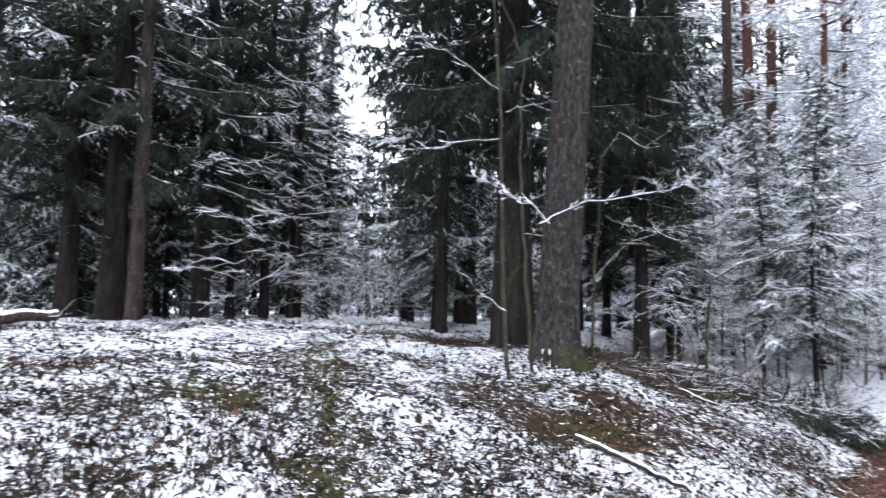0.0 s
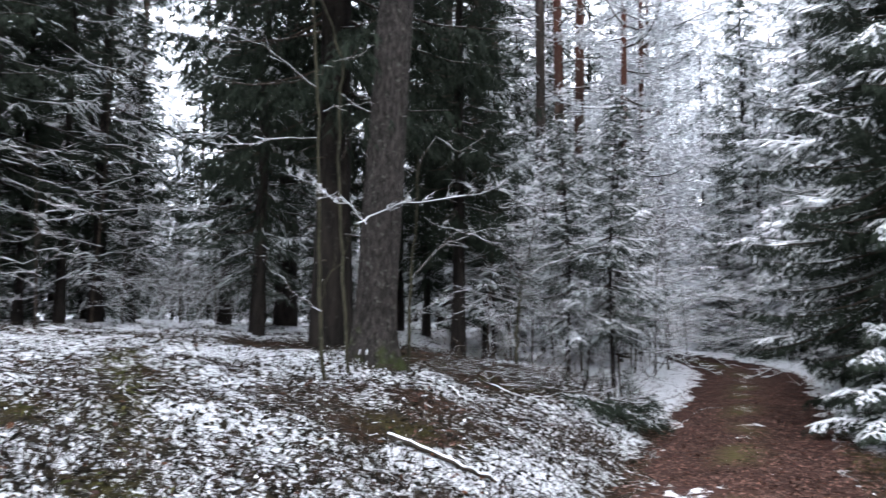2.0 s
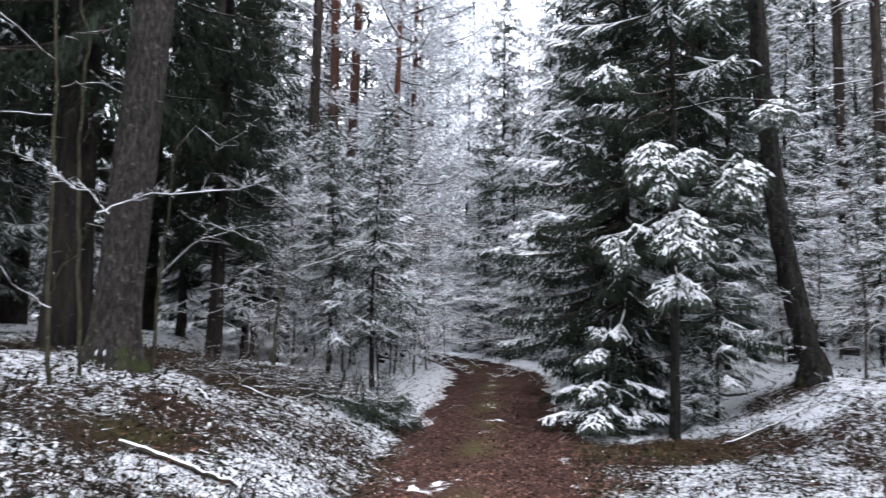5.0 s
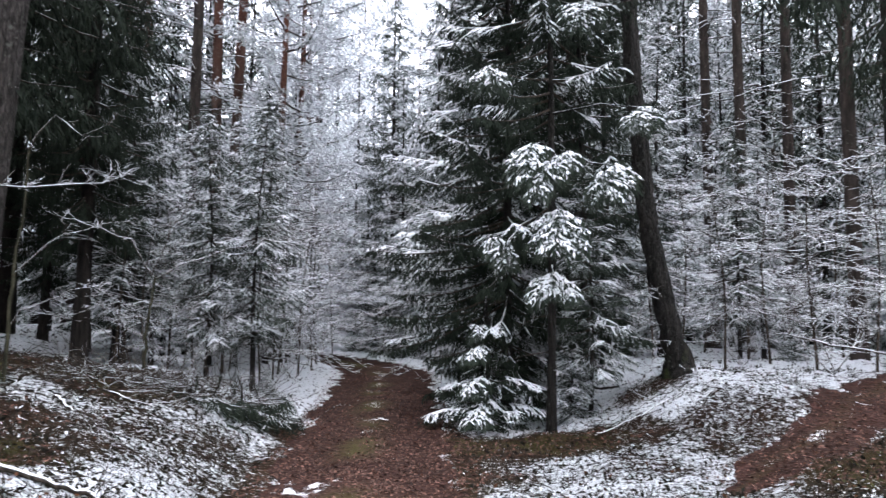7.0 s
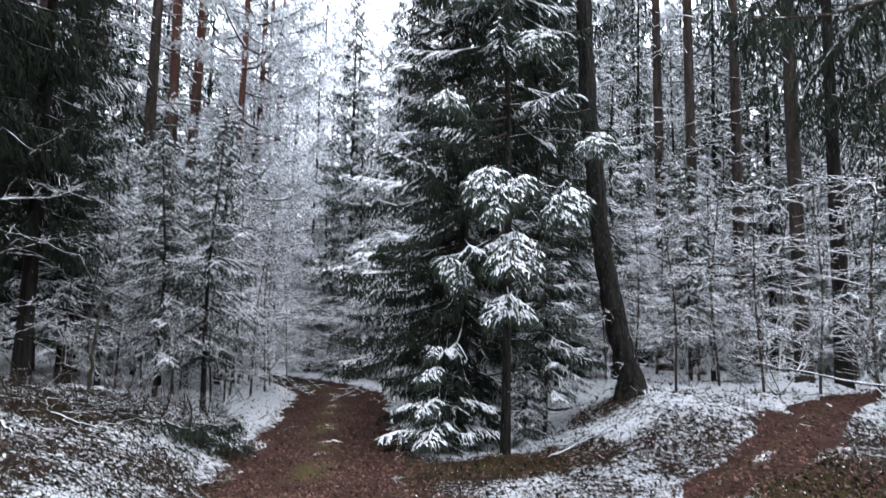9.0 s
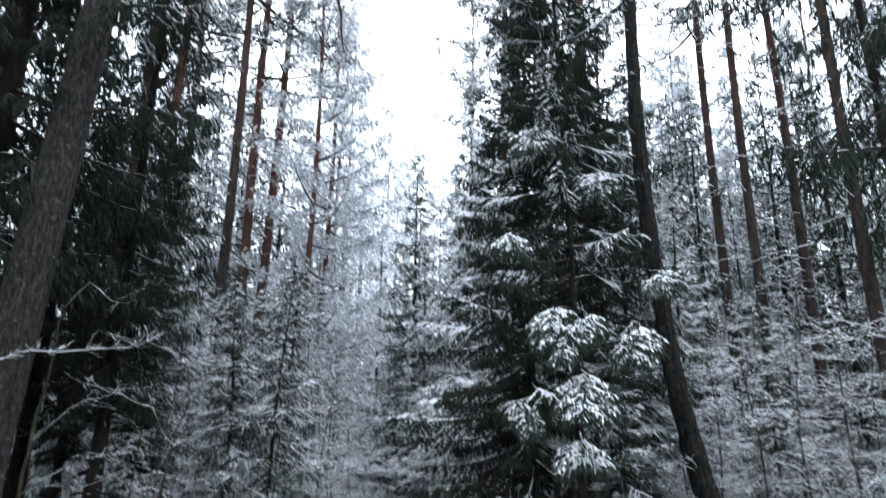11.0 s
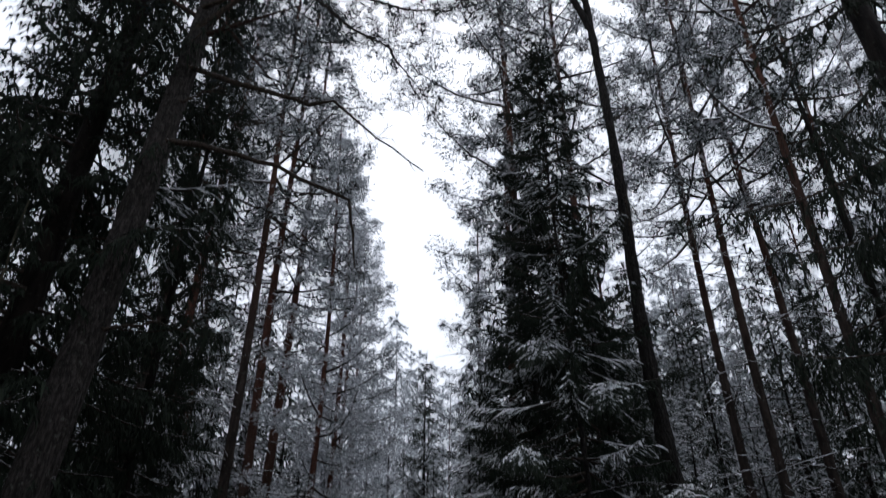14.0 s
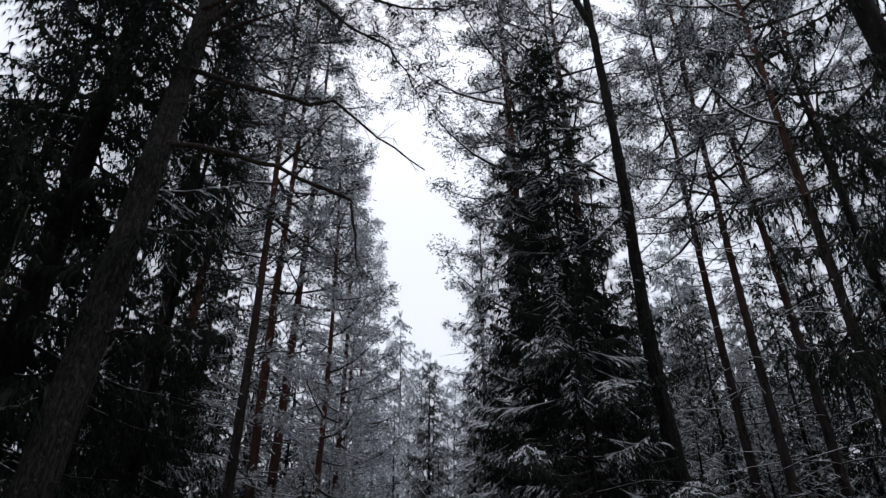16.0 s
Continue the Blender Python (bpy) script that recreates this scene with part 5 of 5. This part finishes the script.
stand(lace, [(61.5, 13.6, 0.9), (64.5, 14.5, 1.0), (67.5, 13.2, 0.95), (71.0, 13.8, 1.0), (74.5, 13.0, 1.1), (63.0, 17.5, 1.3), (69.0, 17.5, 1.3), (58.5, 16.0, 1.1), (56.5, 14.5, 0.9), (30.3, 19.5, 1.1), (29.0, 23.0, 1.3),
             (45.0, 17.8, 1.0), (44.0, 22.5, 1.2), (20.0, 14.6, 1.0), (16.5, 13.0, 0.9), (23.8, 15.2, 1.1), (26.6, 14.6, 0.9), (18.4, 13.2, 0.8), (14.8, 15.5, 1.1), (66.0, 21.0, 1.5), (73, 19, 1.4), (-6.5, 19, 1.0), (-4.0, 16.5, 0.8), (-10.5, 16.0, 0.8), (-16, 12.5, 0.8), (28.0, 20, 1.3)], "leafless trees")
tall_lace = lacy_tree(5.0, "tall thin leafless tree with snowy twigs", 26, 1.5)
stand(tall_lace, [(27.8, 17.5, 1.1), (45.2, 21.0, 1.1), (65.5, 18.5, 1.2), (60.0, 19.0, 1.2), (76.0, 16.0, 1.2), (18.8, 15.2, 1.0), (-12.5, 15.0, 1.0), (35.5, 30, 1.3), (28.5, 29, 1.4)], "leafless trees")

white_lace = lacy_tree(3.8, "thin leafless tree bowed under thick snow", 24, 1.9, M_HOAR)
stand(white_lace, [(27.5, 15.5, 0.9), (29.3, 18.0, 1.1), (30.6, 22.0, 1.2), (41.2, 19.0, 1.0), (39.6, 24.5, 1.2), (37.8, 28.0, 1.3), (24.3, 16.0, 0.9), (21.7, 15.5, 0.9), (28.3, 20.5, 1.3), (42.6, 16.5, 0.9), (31.8, 27.0, 1.3), (40.9, 19.5, 1.2), (41.7, 17.3, 1.1), (40.2, 23.0, 1.35)], "leafless trees")


# ---- fallen wood ----
def fallen(name, label, a, b, r0, r1, lift=0.03, twigs=0):
    root_pts = [np.array([*polar(*q), 0]) for q in (a, b)]
    f = np.linspace(0, 1, 14)
    pts = root_pts[0] + (root_pts[1] - root_pts[0]) * f[:, None]
    pts[:, 2] = height(pts[:, 0], pts[:, 1])
    pts[:, 2] = np.linspace(pts[0, 2], pts[-1, 2], 14) * 0.5 + pts[:, 2] * 0.5 + lift
    pts += RNG.normal(0, 0.006, pts.shape)
    root = tagged(new(name), label, "fallen wood")
    root.location = pts[0]
    pts = pts - pts[0]
    soup = Soup()
    soup.tube(pts, r0 + (r1 - r0) * f, 9, 0.12)
    part("limb", soup, M_LOG, root, rounded=True)
    for j in range(twigs):
        q = int(RNG.integers(2, 13))
        soup = Soup()
        twiggy(soup, pts[q], RNG.normal(0, 1, 3) + [0, 0, 0.7], RNG.uniform(0.2, 0.6), 0.006, 1, 3)
        part("twig", soup, M_TWIG, root, rounded=True)


fallen("fallen_branch", "snow-covered fallen branch lying on the slope", aim(8.1, -9.4), aim(16.5, -12.8), 0.026, 0.020)
fallen("fallen_log", "snow-covered log lying behind the big trunk", (16.5, 13.0), (21.0, 12.4), 0.11, 0.09, 0.1)
fallen("fallen_tree", "fallen tree under thick snow on the bank", (-38, 10.4), (-28.6, 11.2), 0.12, 0.07, 0.10, 12)
fallen("fallen_branch", "crooked snowy branch on the bank", (51.5, 12.6), (54.0, 11.5), 0.03, 0.02, 0.25, 2)
fallen("fallen_branch", "crooked snowy branch on the bank", (52.5, 9.8), (58.5, 10.8), 0.014, 0.008, 0.08, 4)
fallen("fallen_branch", "long snowy branch hanging over the slope", (78.0, 9.5), (65.0, 11.0), 0.016, 0.008, 0.75, 9)
fallen("fallen_branch", "thin stick on the slope", (16.0, 9.2), (19.5, 8.6), 0.014, 0.008, 0.05, 1)
fallen("fallen_branch", "thin stick on the slope", (13.2, 8.2), (14.4, 7.6), 0.016, 0.010, 0.06, 0)

brush = tagged(new("brush_pile"), "heap of dark twigs and brush on the mossy slope", "brush")
for az, d in (aim(22.6, -5.8), aim(23.6, -6.1), aim(24.6, -6.4), aim(25.8, -6.9), aim(24.0, -5.6), (21.5, 11.4), (20.0, 10.8), (18.6, 10.2), (16.8, 9.8), (15.2, 9.4)):
    soup = Soup()
    c = np.array(on_ground(az, d))
    for j in range(42):
        x, y = c[:2] + RNG.normal(0, 0.34, 2)
        twiggy(soup, (x, y, float(height(x, y)) + RNG.uniform(0, 0.16)), RNG.normal(0, 1, 3) * [1, 1, 0.45] + [0, 0, 0.1], RNG.uniform(0.2, 0.6), 0.008, 1, 2)
    part("brush", soup, M_TWIG_BARE, brush, rounded=True, kind="stuff")


# ---- litter, dwarf shrubs and clumps of snow ----
def scatter(n, lo, hi, az=(-36, 84), power=0.8):
    a = np.radians(RNG.uniform(*az, n))
    d = lo + (hi - lo) * RNG.random(n) ** (1 / power)
    return d * np.sin(a), d * np.cos(a)


def stuff(name, soup, material, label, category):
    me = soup.mesh(name)
    me.materials.append(material)
    tagged(new(name, me), label, category, kind="stuff")


def leaves_on(x, y, size, tilt=0.35, lift=0.02):
    n = len(x)
    p = np.stack([x, y, height(x, y) + lift], -1)
    d = unit(np.stack([RNG.normal(0, 1, n), RNG.normal(0, 1, n), RNG.normal(0, tilt, n)], -1))
    s = unit(np.cross(d, unit(np.array([0, 0, 1.0]) + RNG.normal(0, tilt, (n, 3)))))
    return p, d, s, size * RNG.uniform(0.5, 1.4, n)


sx, sy = scatter(120000, 4.5, 26, (10, 80), 0.75)
near = scatter(22000, 0.3, 6.0, (-180, 180), 0.6)
near = [a[np.hypot(*near) < np.where(near[0] + near[1] > 3, 4.5, 6.0)] for a in near]
sx, sy = np.concatenate([sx, near[0]]), np.concatenate([sy, near[1]])
s, u = along(sx, sy)
on_track = (np.abs(u) < half_width(s) * 1.02) & (RNG.random(len(sx)) < 0.9)
on_side = (np.abs(sy - side_middle(sx)) < 0.40) & (sx > 6.6) & (RNG.random(len(sx)) < 0.55)
keep = (on_track & (RNG.random(len(sx)) > 0.85 * np.exp(-((u - 0.25) / 0.28) ** 2) * smooth(vnoise(sx * 0.9, sy * 0.9, 11), 0.25, 0.6))) | on_side
keep |= (np.abs(u) > half_width(s)) & (bare_spots(sx, sy)[0] < 0.36) & (RNG.random(len(sx)) < 0.7)
for px, py in ((3.75, 6.2), (7.0, 9.6)):
    keep &= np.hypot(sx - px, sy - py) > 0.26
litter = Soup()
p, d, sd, ln = leaves_on(sx[keep], sy[keep], 0.040, 0.4, 0.02)
litter.kites(p - d * ln[:, None] * 0.5, d, sd, ln, ln * 0.6, RNG.uniform(-0.2, 0.25, len(p)))
stuff("leaf_litter", litter, M_LEAF, "brown fallen leaves on the tracks and bare ground", "leaves")

bx, by = scatter(7000, 1.8, 12, (-36, 84), 0.8)
s, u = along(bx, by)
keep = (np.abs(u) > half_width(s)) & (RNG.random(len(bx)) < 0.35 + 0.5 * vnoise(bx * 1.3, by * 1.3, 31))
leaves = Soup()
p, d, sd, ln = leaves_on(bx[keep], by[keep], 0.045, 0.35, 0.022)
leaves.kites(p - d * ln[:, None] * 0.5, d, sd, ln, ln * 0.7, RNG.uniform(-0.3, 0.3, len(p)))
stuff("fallen_leaves", leaves, M_BROWN, "brown and russet leaves lying on the snow", "leaves")

tx, ty = scatter(6000, 5.5, 13, (-20, 70), 0.9)
s, u = along(tx, ty)
keep = (np.abs(u) > half_width(s) + 0.15) & ((u > 0) | (s > 8.5)) & (RNG.random(len(tx)) < np.where(u > 0, 0.9, 0.4) * vnoise(tx * 0.8, ty * 0.8, 51))
sticks = Soup()
for x, y in zip(tx[keep], ty[keep]):
    a, ln = RNG.uniform(0, 6.28), RNG.uniform(0.06, 0.30)
    q = np.array([[x, y], [x + math.cos(a) * ln * 0.5, y + math.sin(a) * ln * 0.5], [x + math.cos(a + 0.3) * ln, y + math.sin(a + 0.3) * ln]])
    z = height(q[:, 0], q[:, 1]) + RNG.uniform(0.01, 0.06, 3)
    sticks.tube(np.concatenate([q, z[:, None]], 1), [0.005, 0.004, 0.002], 3)
stuff("fallen_twigs", sticks, M_TWIG_BARE, "thin fallen twigs dusted with snow on the slope", "twigs")

hx, hy = scatter(100000, 1.8, 22, (-36, 84), 0.7)
cover, moss = bare_spots(hx, hy)
s, u = along(hx, hy)
off = (np.abs(u) > half_width(s) * 0.98) & ~((np.abs(hy - side_middle(hx)) < 0.45) & (hx > 6.5))
slope = smooth(u, 1.2, 1.8) * (1 - smooth(u, 3.8, 5.2)) * (1 - smooth(s, 10.5, 12.5)) + smooth(-u, 2.6, 3.4) * (1 - smooth(s, 11, 13))
keep = off & (RNG.random(len(hx)) < 0.40 + 0.5 * slope * vnoise(hx * 1.7, hy * 1.7, 81))
herbs = Soup()
p, d, sd, ln = leaves_on(hx[keep], hy[keep], 0.060, 0.7, 0.014)
d = unit(d + [0, 0, 0.35])
herbs.kites(p, d, sd, ln, ln * 0.45, RNG.uniform(0, 0.5, len(p)))
stuff("dwarf_shrubs", herbs, M_HERB, "dark dwarf shrub leaves poking through the snow", "undergrowth")
keep = off & (RNG.random(len(hx)) < np.clip(moss - 0.25, 0, 0.8))
grass = Soup()
p, d, sd, ln = leaves_on(hx[keep] + 0.03, hy[keep], 0.10, 0.8, 0.0)
grass.kites(p, unit(d + [0, 0, 0.6]), sd, ln, 0.02, RNG.uniform(0.1, 0.6, len(p)))
stuff("moss_tufts", grass, M_GRASS, "olive moss and withered grass tufts", "moss")

qx, qy = scatter(26000, 3.0, 14, (-36, 84), 0.8)
s, u = along(qx, qy)
keep = (np.abs(u) > half_width(s) + 0.15) & ~((np.abs(qy - side_middle(qx)) < 0.6) & (qx > 6.2)) & (RNG.random(len(qx)) < (0.25 + 0.6 * smooth(u, 1.2, 1.8) * (1 - smooth(u, 3.6, 5.0))) * vnoise(qx * 1.4, qy * 1.4, 61))
qx, qy = np.repeat(qx[keep], 4) + RNG.normal(0, 0.03, keep.sum() * 4), np.repeat(qy[keep], 4) + RNG.normal(0, 0.03, keep.sum() * 4)
sprigs = Soup()
p = np.stack([qx, qy, height(qx, qy) - 0.01], -1)
d = unit(RNG.normal(0, 0.45, p.shape) + [0, 0, 1.0])
sprigs.sprays(p, d, unit(np.cross(d, RNG.normal(0, 1, p.shape))), RNG.uniform(0.07, 0.20, len(p)), 0.009, 0.15)
stuff("bilberry_stems", sprigs, M_TWIG_BARE, "thin dark bilberry stems standing out of the snow", "undergrowth")

cx, cy = scatter(26000, 1.8, 20, (-36, 84), 0.7)
cover, moss = bare_spots(cx, cy)
s, u = along(cx, cy)
keep = ((np.abs(u) > half_width(s)) | (RNG.random(len(cx)) < 0.55 * np.exp(-((u - 0.1) / 0.5) ** 2))) & ~((np.abs(cy - side_middle(cx)) < 0.5) & (cx > 6.5)) & (RNG.random(len(cx)) < np.clip((cover - 0.2) * 1.0, 0.0, 0.4))
cx, cy = cx[keep], cy[keep]
n = len(cx)
size = RNG.uniform(0.005, 0.016, n)
th = np.linspace(0, 2 * np.pi, 6, endpoint=False)
turn = RNG.uniform(0, 6.28, n)
stretch = RNG.uniform(0.6, 1.6, n)
ring = np.stack([np.cos(th[None] + turn[:, None]) * (size * stretch)[:, None] * RNG.uniform(0.7, 1.3, (n, 6)), np.sin(th[None] + turn[:, None]) * size[:, None] * RNG.uniform(0.7, 1.3, (n, 6)), np.full((n, 6), -0.015)], -1)
top = np.concatenate([RNG.normal(0, 0.2, (n, 1, 2)) * size[:, None, None], (size * RNG.uniform(0.3, 0.7, n))[:, None, None]], -1)
v = np.concatenate([ring, top], 1) + np.stack([cx, cy, height(cx, cy) + 0.01], -1)[:, None]
k = np.arange(n)[:, None, None] * 7
q = np.array([[0, 1, 2, 6], [2, 3, 4, 6], [4, 5, 0, 6]])
clumps = Soup()
clumps.add(v, (k + q[None]).reshape(-1, 4))
me = clumps.mesh("snow_clumps")
me.materials.append(M_SNOW)
me.shade_smooth()
tagged(new("snow_clumps", me), "small clumps of snow on leaves and moss", "snow", kind="stuff")
